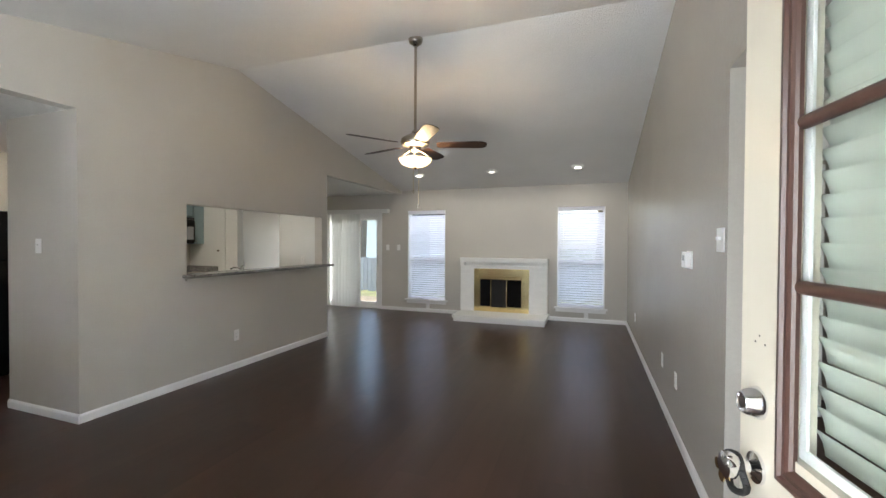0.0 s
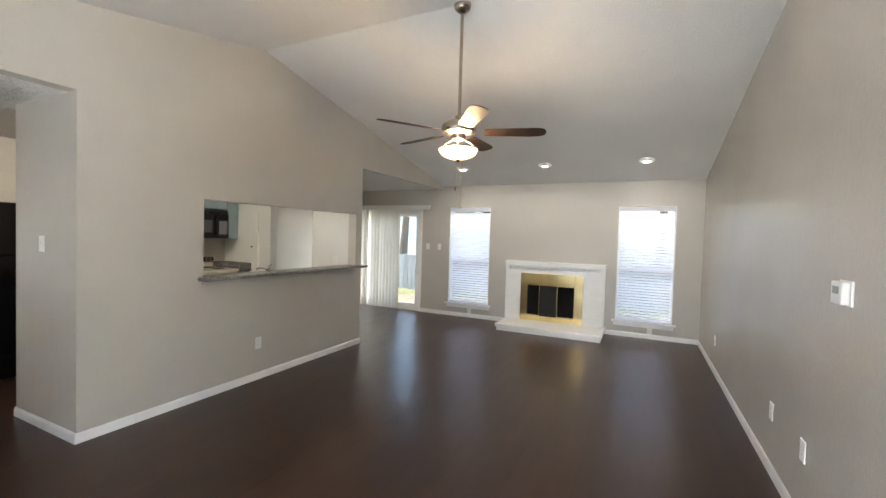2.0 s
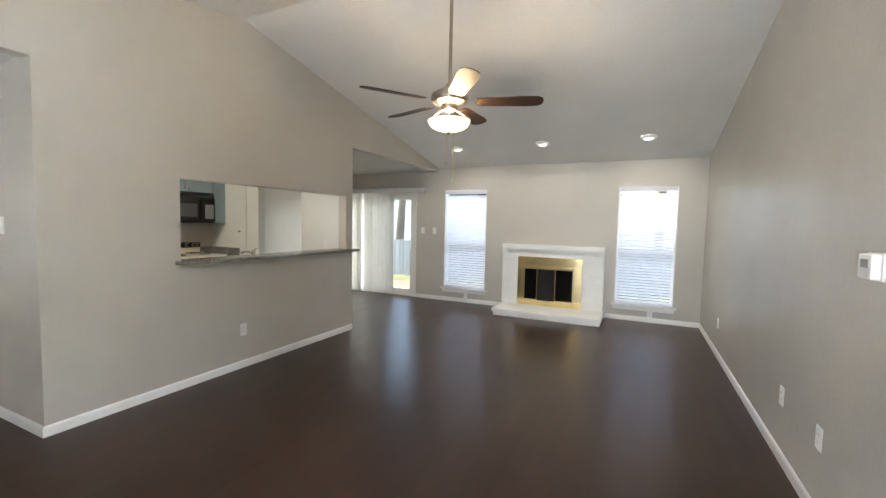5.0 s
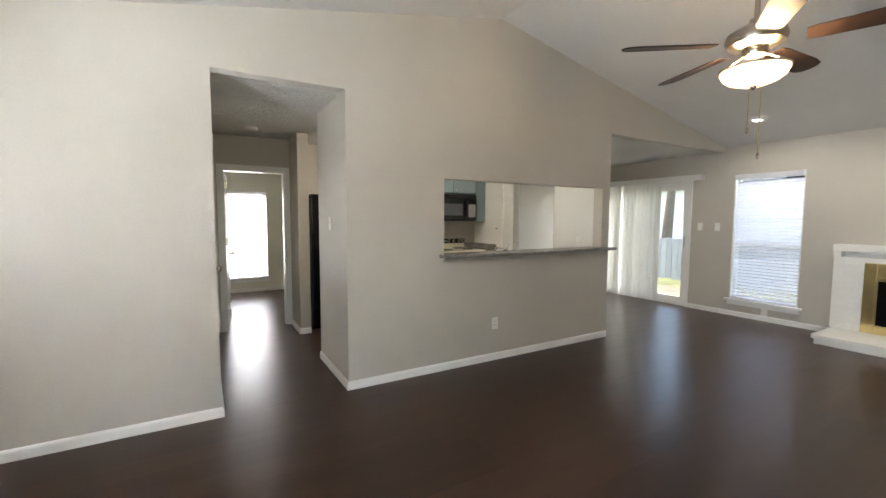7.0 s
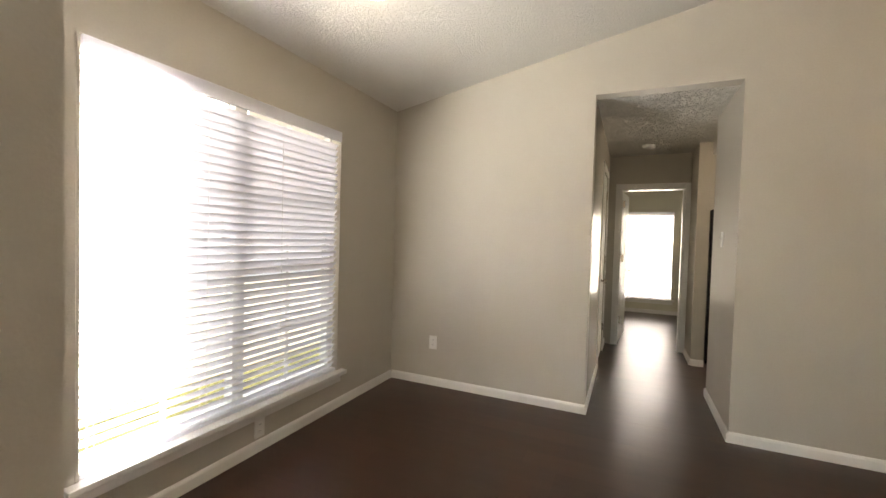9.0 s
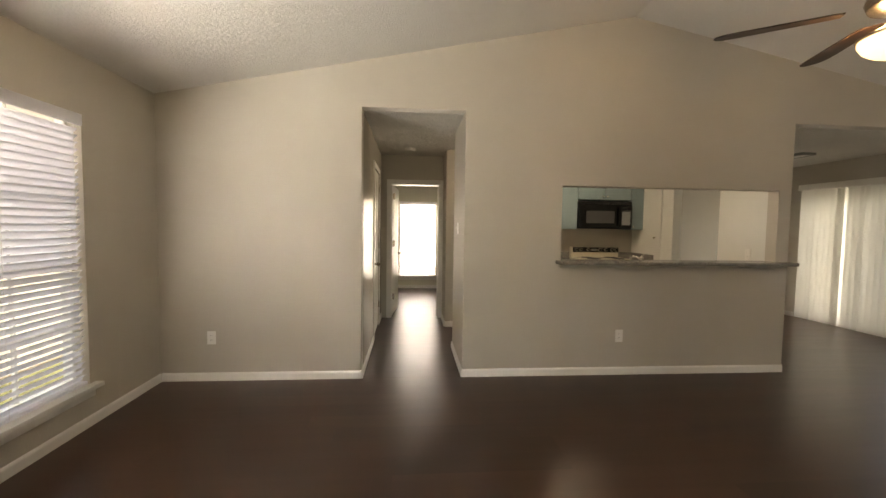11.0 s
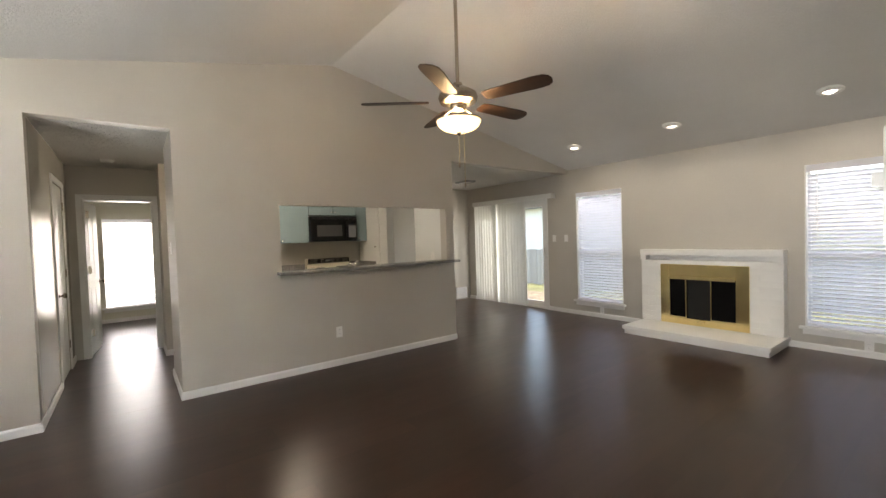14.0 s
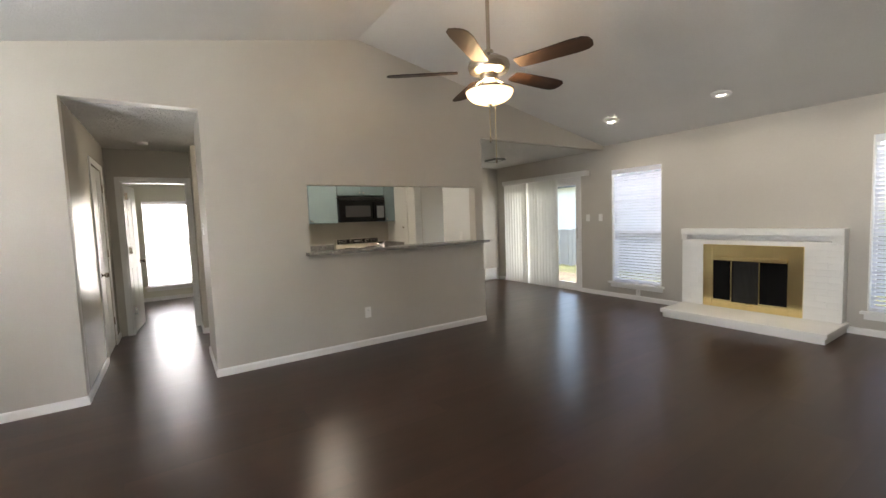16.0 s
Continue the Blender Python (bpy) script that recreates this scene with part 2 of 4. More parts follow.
def tube(bm, p, q, r0, r1=None, n=20):
    """A round bar from p to q."""
    r1 = r0 if r1 is None else r1
    p, q = Vector(p), Vector(q)
    turn = (q - p).to_track_quat("Z", "Y")
    bmesh.ops.create_cone(bm, cap_ends=True, segments=n, radius1=r0, radius2=r1, depth=(q - p).length, matrix=Matrix.LocRotScale((p + q) / 2, turn, None))
    return bm


def lathe(bm, profile, n=32, m=Matrix()):
    """Turns a profile of (radius, z) round the z axis."""
    rings = []
    for r, z in profile:
        if r < 1e-5:
            rings.append([bm.verts.new(m @ Vector((0, 0, z)))])
        else:
            rings.append([bm.verts.new(m @ Vector((r * math.cos(2 * math.pi * i / n), r * math.sin(2 * math.pi * i / n), z))) for i in range(n)])
    for a, b in zip(rings, rings[1:]):
        for i in range(n):
            j = (i + 1) % n
            c = [a[i % len(a)], a[j % len(a)], b[j % len(b)], b[i % len(b)]]
            face = list(dict.fromkeys(c))
            if len(face) > 2:
                bm.faces.new(face)
    return bm


def mesh_of(name, bm, mat, smooth=False):
    bmesh.ops.recalc_face_normals(bm, faces=bm.faces)
    me = bpy.data.meshes.new(name)
    bm.to_mesh(me)
    bm.free()
    me.materials.append(mat)
    if smooth:
        for p in me.polygons:
            p.use_smooth = True
        me.set_sharp_from_angle(angle=radians(40))
    return me


def part(name, bm, mat, parent=None, label="", smooth=False):
    ob = new(name, mesh_of(name, bm, mat, smooth))
    ob.parent = parent
    return tagged(ob, label)


def thing(name, m, label, category, group=""):
    ob = new(name)
    ob.empty_display_size = 0.1
    ob.matrix_world = m
    return tagged(ob, label, category, group)


def structure(name, bm, mat, label, category="", smooth=False):
    return tagged(part(name, bm, mat, None, "", smooth), label, category or name.split("_")[0], kind="structure")


def B(*a, **k):
    return box(bmesh.new(), *a, **k)


def wall(name, axis, p0, p1, u0, u1, z0, z1, mat, label, holes=(), top=None, cuts=()):
    """A wall with real thickness from p0 to p1 on the given axis, along u, with openings cut through it."""
    us = sorted({u0, u1, *cuts, *(h[0] for h in holes), *(h[1] for h in holes)})
    us = [u for u in us if u0 <= u <= u1]
    zs = sorted({z0, z1, *(h[2] for h in holes), *(h[3] for h in holes)})
    zs = [z for z in zs if z0 <= z <= z1]
    bm = bmesh.new()
    grid = {}

    def vert(i, j, k):
        if (i, j, k) not in grid:
            z = zs[j] if not (top and j == len(zs) - 1) else top(us[i])
            p = (p0, p1)[k]
            grid[i, j, k] = bm.verts.new((p, us[i], z) if axis == "x" else (us[i], p, z))
        return grid[i, j, k]

    def solid(i, j):
        if not (0 <= i < len(us) - 1 and 0 <= j < len(zs) - 1):
            return False
        cu, cz = (us[i] + us[i + 1]) / 2, (zs[j] + zs[j + 1]) / 2
        return not any(h[0] < cu < h[1] and h[2] < cz < h[3] for h in holes)

    for i in range(len(us) - 1):
        for j in range(len(zs) - 1):
            if not solid(i, j):
                continue
            for k in (0, 1):
                bm.faces.new([vert(i, j, k), vert(i + 1, j, k), vert(i + 1, j + 1, k), vert(i, j + 1, k)])
            for di, dj, a, b in ((-1, 0, (i, j), (i, j + 1)), (1, 0, (i + 1, j), (i + 1, j + 1)), (0, -1, (i, j), (i + 1, j)), (0, 1, (i, j + 1), (i + 1, j + 1))):
                if not solid(i + di, j + dj):
                    bm.faces.new([vert(*a, 0), vert(*b, 0), vert(*b, 1), vert(*a, 1)])
    return structure(name, bm, mat, label, "wall")


# ---- the large structure ----
RIDGE_Y, RIDGE_Z, LOW = 4.112, 3.262, 2.43
FLAT = 2.382
BACK, RIGHT = 8.25, 4.232


def ceil(y):
    return RIDGE_Z - abs(y - RIDGE_Y) / (RIDGE_Y if y < RIDGE_Y else BACK - RIDGE_Y) * (RIDGE_Z - LOW) + 0.03


OUT = {"hall": (1.70, 2.608, 0.0, 2.384), "pass": (3.497, 5.603, 1.035, 1.746), "dining": (5.728, BACK, 0.0, 2.372)}
WIN_B = [(0.147, 0.955, 0.25, 2.028), (3.080, 3.880, 0.25, 2.036)]
WIN_F = (0.77, 2.38, 0.28, 2.055)
WIN_R = (1.895, 2.69, 0.27, 1.88)
BED = -5.30
SLIDER = (-2.35, -0.49, 0.0, 1.98)

wall("wall_kitchen_side", "x", -0.12, 0.0, 0.0, BACK, 0.0, 3.0, PAINT, "greige painted gable wall with hall opening and kitchen pass-through", OUT.values(), ceil, (RIDGE_Y,))
wall("wall_right", "x", RIGHT, RIGHT + 0.125, 0.64, BACK, 0.0, 3.0, PAINT_GLOSS, "long greige painted wall with a plain opening beside the entry", [(1.74, 2.835, 0.0, 2.19)], ceil, (RIDGE_Y,))
wall("wall_back", "y", BACK, BACK + 0.16, -2.72, RIGHT + 0.125, 0.0, 2.5, PAINT, "greige painted back wall with two windows and patio door", [(a, b, c, d) for a, b, c, d in WIN_B] + [SLIDER])
wall("wall_front", "y", -0.16, 0.0, -0.12, 2.87, 0.0, 2.5, PAINT, "greige painted front wall with a wide double window", [WIN_F])
wall("wall_entry_return", "x", 2.75, 2.87, 0.0, 0.79, 0.0, 3.0, PAINT, "greige painted return wall beside the entry", (), ceil)
wall("wall_entry", "y", 0.64, 0.79, 2.87, RIGHT, 0.0, 2.64, PAINT, "greige painted entry wall with the front doorway", [(3.15, 4.105, 0.0, 2.06)])
wall("wall_hall_left", "y", 1.58, 1.70, -2.42, -0.12, 0.0, FLAT, PAINT_GLOSS, "greige hall wall with a closet door", [(-1.99, -1.22, 0.0, 2.05)])
wall("wall_hall_right_near", "y", 2.608, 2.728, -0.90, -0.12, 0.0, FLAT, PAINT, "short greige wall between hall and kitchen")
wall("wall_hall_right_far", "y", 2.605, 2.725, -2.42, -1.87, 0.0, FLAT, PAINT, "greige wall stub at the end of the hall")
wall("wall_hall_end", "x", -2.54, -2.42, 0.2, 2.725, 0.0, FLAT, PAINT, "greige wall around the bedroom doorway", [(1.84, 2.55, 0.0, 1.975)])
wall("wall_kitchen_back", "x", -2.72, -2.60, 2.725, BACK, 0.0, FLAT, PAINT, "greige kitchen and dining wall")
wall("wall_kitchen_end", "y", 5.62, 5.735, -2.60, -0.12, 0.0, FLAT, WHITEWALL, "white painted wall between kitchen and dining corner", [(-1.59, -0.77, 0.0, 2.1)])
wall("wall_bedroom_window", "x", BED - 0.16, BED, 0.2, 4.3, 0.0, FLAT, BEDROOM, "cream bedroom wall with one window", [WIN_R])
wall("wall_bedroom_south", "y", 0.08, 0.2, BED - 0.16, -2.42, 0.0, FLAT, BEDROOM, "cream bedroom side wall")
wall("wall_bedroom_north", "y", 4.3, 4.42, BED - 0.16, -2.72, 0.0, FLAT, BEDROOM, "cream bedroom side wall")
wall("wall_closet_front", "y", 4.46, 4.58, RIGHT + 0.125, 6.3, 0.0, 2.42, WHITEWALL, "white wall over a closet opening", [(4.60, 5.75, 0.0, 2.05)])
wall("wall_closet_back", "y", 5.2, 5.3, RIGHT + 0.125, 6.3, 0.0, 2.42, PAINT, "plain wall at the back of the closet")
# the opening in this unseen wall is made up to hold the side room's lamp
wall("wall_side_room_east", "x", 6.3, 6.42, 0.9, 5.3, 0.0, 2.42, PAINT, "plain side room wall with an unseen opening added for a lamp", [(1.9, 2.9, 0.5, 1.9)])
wall("wall_side_room_south", "y", 0.9, 1.02, RIGHT + 0.125, 6.3, 0.0, 2.42, PAINT, "plain wall of the side room")


def slab(name, pts, thick, mat, label):
    bm = bmesh.new()
    lo = [bm.verts.new(p) for p in pts]
    hi = [bm.verts.new((x, y, z + thick)) for x, y, z in pts]
    bm.faces.new(lo)
    bm.faces.new(hi)
    k = len(pts)
    for i in range(k):
        bm.faces.new([lo[i], lo[(i + 1) % k], hi[(i + 1) % k], hi[i]])
    return structure(name, bm, mat, label, "ceiling")


X1 = RIGHT + 0.125
slab("ceiling_front", [(-0.12, -0.16, LOW - 0.033), (X1, -0.16, LOW - 0.033), (X1, RIDGE_Y, RIDGE_Z), (-0.12, RIDGE_Y, RIDGE_Z)], 0.12, CEIL, "sloping off-white ceiling with sprayed texture")
slab("ceiling_back", [(-0.12, RIDGE_Y, RIDGE_Z), (X1, RIDGE_Y, RIDGE_Z), (X1, BACK + 0.16, LOW - 0.033), (-0.12, BACK + 0.16, LOW - 0.033)], 0.12, CEIL, "sloping off-white ceiling with sprayed texture")
slab("ceiling_flat", [(BED - 0.16, 0.08, FLAT), (-0.12, 0.08, FLAT), (-0.12, BACK + 0.16, FLAT), (-2.72, BACK + 0.16, FLAT), (-2.72, 4.42, FLAT), (BED - 0.16, 4.42, FLAT)], 0.12, CEIL_ROUGH, "flat ceiling with heavy sprayed texture")
slab("ceiling_side_room", [(X1, 0.9, 2.42), (6.42, 0.9, 2.42), (6.42, 5.3, 2.42), (X1, 5.3, 2.42)], 0.12, CEIL_ROUGH, "flat ceiling with heavy sprayed texture")

floor = structure("floor", B(BED - 0.16, 6.42, -0.16, BACK + 0.16, -0.12, -0.012), SUBFLOOR, "dark walnut plank floor with a satin sheen")


def baseboard(x0, y0, x1, y1, nx, ny):
    """A run of skirting from one point of the wall's foot to the other; (nx, ny) points into the room."""
    bm = bmesh.new()
    prof = [(0, 0), (0.014, 0), (0.014, 0.054), (0.010, 0.064), (0.005, 0.070), (0, 0.070)]
    ends = []
    for x, y in ((x0, y0), (x1, y1)):
        ends.append([bm.verts.new((x + nx * (d + 0.0005), y + ny * (d + 0.0005), z)) for d, z in prof])
    bm.faces.new(ends[0])
    bm.faces.new(ends[1])
    k = len(prof)
    for i in range(k):
        bm.faces.new([ends[0][i], ends[0][(i + 1) % k], ends[1][(i + 1) % k], ends[1][i]])
    return structure("baseboard", bm, TRIM, "white painted baseboard along the wall's foot", "baseboard")


for run in ((0, 0.014, 0, 1.70, 1, 0), (0, 2.608, 0, 5.728, 1, 0), (0.0, 5.728, -0.12, 5.728, 0, 1), (-0.14, BACK, 1.30, BACK, 0, -1), (-0.49 + 0.055, BACK, -0.14, BACK, 0, -1), (2.92, BACK, RIGHT, BACK, 0, -1),
            (RIGHT, 2.835, RIGHT, BACK - 0.014, -1, 0), (0.014, 0, 2.75, 0, 0, 1), (-0.12, 1.70, -1.16, 1.70, 0, 1), (-2.05, 1.70, -2.42, 1.70, 0, 1), (0.014, 2.608, -0.90, 2.608, 0, -1), (0.014, 1.70, -0.12, 1.70, 0, 1),
            (-1.87, 2.605, -2.36, 2.605, 0, -1), (-1.87, 2.605, -1.87, 2.725, 1, 0), (-0.90, 2.608, -0.90, 2.728, -1, 0), (-2.60, 5.735, -2.60, 7.80, 1, 0), (-2.6, BACK, -2.40, BACK, 0, -1), (BED, 0.2, BED, 4.3, 1, 0),
            (2.75, 0, 2.75, 0.79, -1, 0), (2.87, 0.79, 3.13, 0.79, 0, 1), (4.13, 0.79, 4.19, 0.79, 0, 1), (RIGHT, 0.805, RIGHT, 1.74, -1, 0)):
    baseboard(*run)


# ---- windows and blinds ----
def window(name, m, w, h, label, mullion=False, lining=TRIM):
    """Sliding-sash window: x along the wall, y outwards, z up from the sill; y = 0 is the wall's inner face."""
    ob = tagged(thing(name, m, label, "window"), kind="structure")
    f = bmesh.new()
    for a, b in ((-w / 2, -w / 2 + 0.035), (w / 2 - 0.035, w / 2)):
        box(f, a, b, 0.085, 0.145, 0, h, bevel=0.003)
    box(f, -w / 2 + 0.035, w / 2 - 0.035, 0.085, 0.145, h - 0.035, h, bevel=0.003)
    box(f, -w / 2 + 0.035, w / 2 - 0.035, 0.085, 0.145, 0, 0.04, bevel=0.003)
    part("window_frame", f, TRIM, ob)
    part("meeting_rail", B(-w / 2 + 0.035, w / 2 - 0.035, 0.08, 0.13, h * 0.435, h * 0.435 + 0.045, bevel=0.003), TRIM, ob)
    if mullion:
        part("mullion", B(-0.04, 0.04, 0.078, 0.142, 0.04, h - 0.035, bevel=0.003), TRIM, ob)
        for s in (-1, 1):
            part("glazing_bar", B(s * w / 4 - 0.008, s * w / 4 + 0.008, 0.10, 0.122, 0.04, h - 0.035), TRIM, ob)
        for z in (0.22, 0.72):
            part("glazing_bar", B(-w / 2 + 0.035, w / 2 - 0.035, 0.101, 0.121, h * z, h * z + 0.016), TRIM, ob)
    for z0, z1 in ((0.04, h * 0.435), (h * 0.435 + 0.045, h - 0.035)):
        p = part("pane", B(-w / 2 + 0.035, w / 2 - 0.035, 0.109, 0.113, z0, z1), GLASS, ob)
        p.visible_shadow = False
    for a, b in ((-w / 2, -w / 2 + 0.012), (w / 2 - 0.012, w / 2)):
        part("side_lining", B(a, b, -0.002, 0.084, 0.004, h - 0.001), lining, ob)
    part("window_sill", B(-w / 2 - 0.045, w / 2 + 0.045, -0.055, 0.084, -0.026, 0.003, bevel=0.005), TRIM, ob)
    part("apron", B(-w / 2 - 0.02, w / 2 + 0.02, -0.014, -0.0005, -0.085, -0.027, bevel=0.003), TRIM, ob)
    return ob


def slat_mesh(w, deep, tilt, mat=None):
    bm = bmesh.new()
    rows = []
    for i in range(5):
        u = (i / 4 - 0.5) * deep
        z = 0.004 * (1 - (2 * i / 4 - 1) ** 2)
        y, zz = u * math.cos(tilt) - z * math.sin(tilt), u * math.sin(tilt) + z * math.cos(tilt)
        rows.append([bm.verts.new((x, y, zz + d)) for d in (0, 0.0022) for x in (-w / 2, w / 2)])
    for a, b in zip(rows, rows[1:]):
        bm.faces.new([a[0], a[1], b[1], b[0]])
        bm.faces.new([a[2], a[3], b[3], b[2]])
        bm.faces.new([a[0], b[0], b[2], a[2]])
        bm.faces.new([a[1], b[1], b[3], a[3]])
    bm.faces.new([rows[0][0], rows[0][1], rows[0][3], rows[0][2]])
    bm.faces.new([rows[4][0], rows[4][1], rows[4][3], rows[4][2]])
    return mesh_of("slat", bm, mat or SLAT, True)


def slatted_blind(m, w, h, label, tilt=-38, cords=2, wand=-1):
    """Two-inch blind hung inside the window's opening."""
    ob = thing("window_blind", m, label, "blind", "slatted window blinds")
    part("valance", B(-w / 2, w / 2, -0.012, 0.004, h - 0.075, h, bevel=0.004), SLAT, ob, "white moulded valance")
    part("headrail", B(-w / 2 + 0.004, w / 2 - 0.004, 0.006, 0.058, h - 0.055, h - 0.004), TRIM, ob)
    part("bottom_rail", B(-w / 2, w / 2, 0.008, 0.058, 0.004, 0.024, bevel=0.004), SLAT, ob)
    me = slat_mesh(w - 0.006, 0.05, radians(tilt))
    z = 0.05
    k = 0
    while z < h - 0.085:
        s = new("slat", me)
        s.parent = ob
        k += 1
        s.location = (0, 0.032, z)
        s.rotation_euler = (radians(random.uniform(-1.2, 1.2)), radians(random.uniform(-0.12, 0.12)), 0)
        z += 0.0435
    for i in range(cords):
        x = (-0.5 + (i + 0.5) / cords) * w * (1.25 if cords > 2 else 1.3)
        for y in (0.006, 0.058):
            part("ladder_cord", tube(bmesh.new(), (x, y, 0.02), (x, y, h - 0.06), 0.0011, n=6), TRIM, ob)
    if wand:
        x = wand * (w / 2 - 0.09)
        part("tilt_wand", tube(bmesh.new(), (x, -0.016, h - 0.08), (x + 0.006, -0.018, h - 0.85), 0.0045, n=8), TRIM, ob, "clear tilt wand")
    return ob


for i, (a, b, c, d) in enumerate(WIN_B):
    m = pose((a + b) / 2, BACK, c)
    window(f"window_{i + 1}", m, b - a, d - c, "white sash window beside the fireplace")
    slatted_blind(m, b - a - 0.03, d - c - 0.002, "white two-inch slatted blind, slats open, in a back window", tilt=-46, wand=-1 if i else 0)
m = pose((WIN_F[0] + WIN_F[1]) / 2, 0, WIN_F[2], 0, 0, 180)
window("window_3", m, WIN_F[1] - WIN_F[0], WIN_F[3] - WIN_F[2], "wide white double window in the front wall", mullion=True, lining=PAINT)
slatted_blind(m, WIN_F[1] - WIN_F[0] - 0.03, WIN_F[3] - WIN_F[2] - 0.002, "wide white slatted blind, slats open, over the double window", tilt=-52, cords=4, wand=0)
m = pose(BED, (WIN_R[0] + WIN_R[1]) / 2, WIN_R[2], 0, 0, 90)
window("window_4", m, WIN_R[1] - WIN_R[0], WIN_R[3] - WIN_R[2], "white bedroom window full of daylight")
slatted_blind(m, WIN_R[1] - WIN_R[0] - 0.03, WIN_R[3] - WIN_R[2] - 0.002, "white slatted blind glowing with daylight in the bedroom", tilt=-35, wand=0)

# ---- patio door and vertical blind ----
door = tagged(thing("door_1", pose((SLIDER[0] + SLIDER[1]) / 2, BACK, 0), "white framed sliding glass patio door", "patio door"), kind="structure")
dw, dh = SLIDER[1] - SLIDER[0], SLIDER[3]
f = bmesh.new()
box(f, -dw / 2, -dw / 2 + 0.05, 0.02, 0.14, 0, dh, bevel=0.003)
box(f, dw / 2 - 0.05, dw / 2, 0.02, 0.14, 0, dh, bevel=0.003)
box(f, -dw / 2 + 0.05, dw / 2 - 0.05, 0.02, 0.14, dh - 0.05, dh, bevel=0.003)
box(f, -dw / 2 + 0.05, dw / 2 - 0.05, 0.02, 0.14, 0.0, 0.035, bevel=0.003)
part("door_frame", f, TRIM, door)
for x0, x1, y in ((-dw / 2 + 0.05, 0.03, 0.09), (-0.03, dw / 2 - 0.05, 0.045)):
    f = bmesh.new()
    box(f, x0, x0 + 0.055, y, y + 0.035, 0.036, dh - 0.051)
    box(f, x1 - 0.055, x1, y, y + 0.035, 0.036, dh - 0.051)
    box(f, x0 + 0.055, x1 - 0.055, y, y + 0.035, dh - 0.12, dh - 0.051)
    box(f, x0 + 0.055, x1 - 0.055, y, y + 0.035, 0.036, 0.13)
    leaf = part("sliding_leaf", f, TRIM, door)
    p = part("pane", B(x0 + 0.055, x1 - 0.055, y + 0.015, y + 0.019, 0.13, dh - 0.12), GLASS, leaf)
    p.visible_shadow = False
part("pull_handle", B(dw / 2 - 0.088, dw / 2 - 0.068, 0.012, 0.044, 0.92, 1.12, bevel=0.006), TRIM, door)
trim_bm = bmesh.new()
box(trim_bm, dw / 2 + 0.0, dw / 2 + 0.05, -0.012, -0.0005, 0, dh + 0.04)
box(trim_bm, -dw / 2, dw / 2, -0.012, -0.0005, dh, dh + 0.04)
part("casing", trim_bm, TRIM, door)

vb = thing("vertical_blind", pose(0, BACK, 0), "ivory vertical-vane blind drawn over most of the patio door", "blind")
vx0, vx1 = -2.33, -0.265
part("valance", B(vx0, vx1, -0.115, -0.100, 1.985, 2.072, bevel=0.004), VANE, vb, "ivory valance board")
part("valance_top", B(vx0, vx1, -0.0995, -0.004, 2.06, 2.071), VANE, vb)
part("valance_return", B(vx1 - 0.012, vx1, -0.0995, -0.004, 1.986, 2.059), VANE, vb)
part("track", B(vx0 + 0.02, vx1 - 0.03, -0.075, -0.035, 1.99, 2.03), TRIM, vb)


def vane_mesh(h):
    bm = bmesh.new()
    rows = []
    for i in range(5):
        x = (i / 4 - 0.5) * 0.089
        y = 0.013 * (1 - (2 * i / 4 - 1) ** 2)
        rows.append([bm.verts.new((x, y + d, z)) for d in (0, 0.0012) for z in (0, h)])
    for a, b in zip(rows, rows[1:]):
        for q in ((0, 1), (2, 3), (0, 2), (1, 3)):
            bm.faces.new([a[q[0]], a[q[1]], b[q[1]], b[q[0]]])
    bm.faces.new([rows[0][0], rows[0][1], rows[0][3], rows[0][2]])
    bm.faces.new([rows[4][0], rows[4][1], rows[4][3], rows[4][2]])
    return mesh_of("vane", bm, VANE, True)


vm = vane_mesh(1.965)
x = vx0 + 0.06
while x < -0.93:
    v = new("vane", vm)
    v.parent = vb
    v.location = (x, -0.055, 0.02)
    v.rotation_euler = (0, 0, radians((100 if -1.73 < x < -1.64 else 44) + random.uniform(-7, 7)))
    x += 0.0765

# ---- doors ----
def casing(x0, x1, h, m, parent, wide=0.057, thick=0.014):
    """Trim round an opening, x along the wall, y into the room."""
    bm = bmesh.new()
    box(bm, x0 - wide, x0, 0.0005, thick, 0, h + wide, bevel=0.003)
    box(bm, x1, x1 + wide, 0.0005, thick, 0, h + wide, bevel=0.003)
    box(bm, x0, x1, 0.0005, thick, h, h + wide, bevel=0.003)
    bm.transform(m)
    return part("casing", bm, TRIM, parent)


def lever_knob(parent, x, y, z, sign, mat=CHROME):
    """A round door knob with its rose, standing out of the face along y."""
    bm = bmesh.new()
    turn = pose(x, y, z, -90 * sign, 0, 0)
    lathe(bm, [(0, 0), (0.032, 0.0), (0.031, 0.006), (0.018, 0.010), (0.011, 0.016), (0.011, 0.032), (0.022, 0.038), (0.0275, 0.05), (0.026, 0.062), (0.016, 0.068), (0, 0.069)], 24, turn)
    return part("door_knob", bm, mat, parent, "chrome round knob", True)


# closet door in the hall's wall
d2 = tagged(thing("door_2", pose(-1.605, 1.70, 0), "closed white hall closet door", "door"), kind="structure")
leaf = bmesh.new()
box(leaf, -0.377, 0.377, -0.045, -0.006, 0.012, 2.042, bevel=0.002)
for z0, z1 in ((0.16, 0.86), (1.02, 1.92)):
    box(leaf, -0.29, -0.03, -0.0055, -0.001, z0, z1, bevel=0.002)
    box(leaf, 0.03, 0.29, -0.0055, -0.001, z0, z1, bevel=0.002)
part("door_leaf", leaf, DOORPAINT, d2)
casing(-0.385, 0.385, 2.05, Matrix(), d2)
lever_knob(d2, 0.31, -0.001, 0.90, 1, NICKEL)
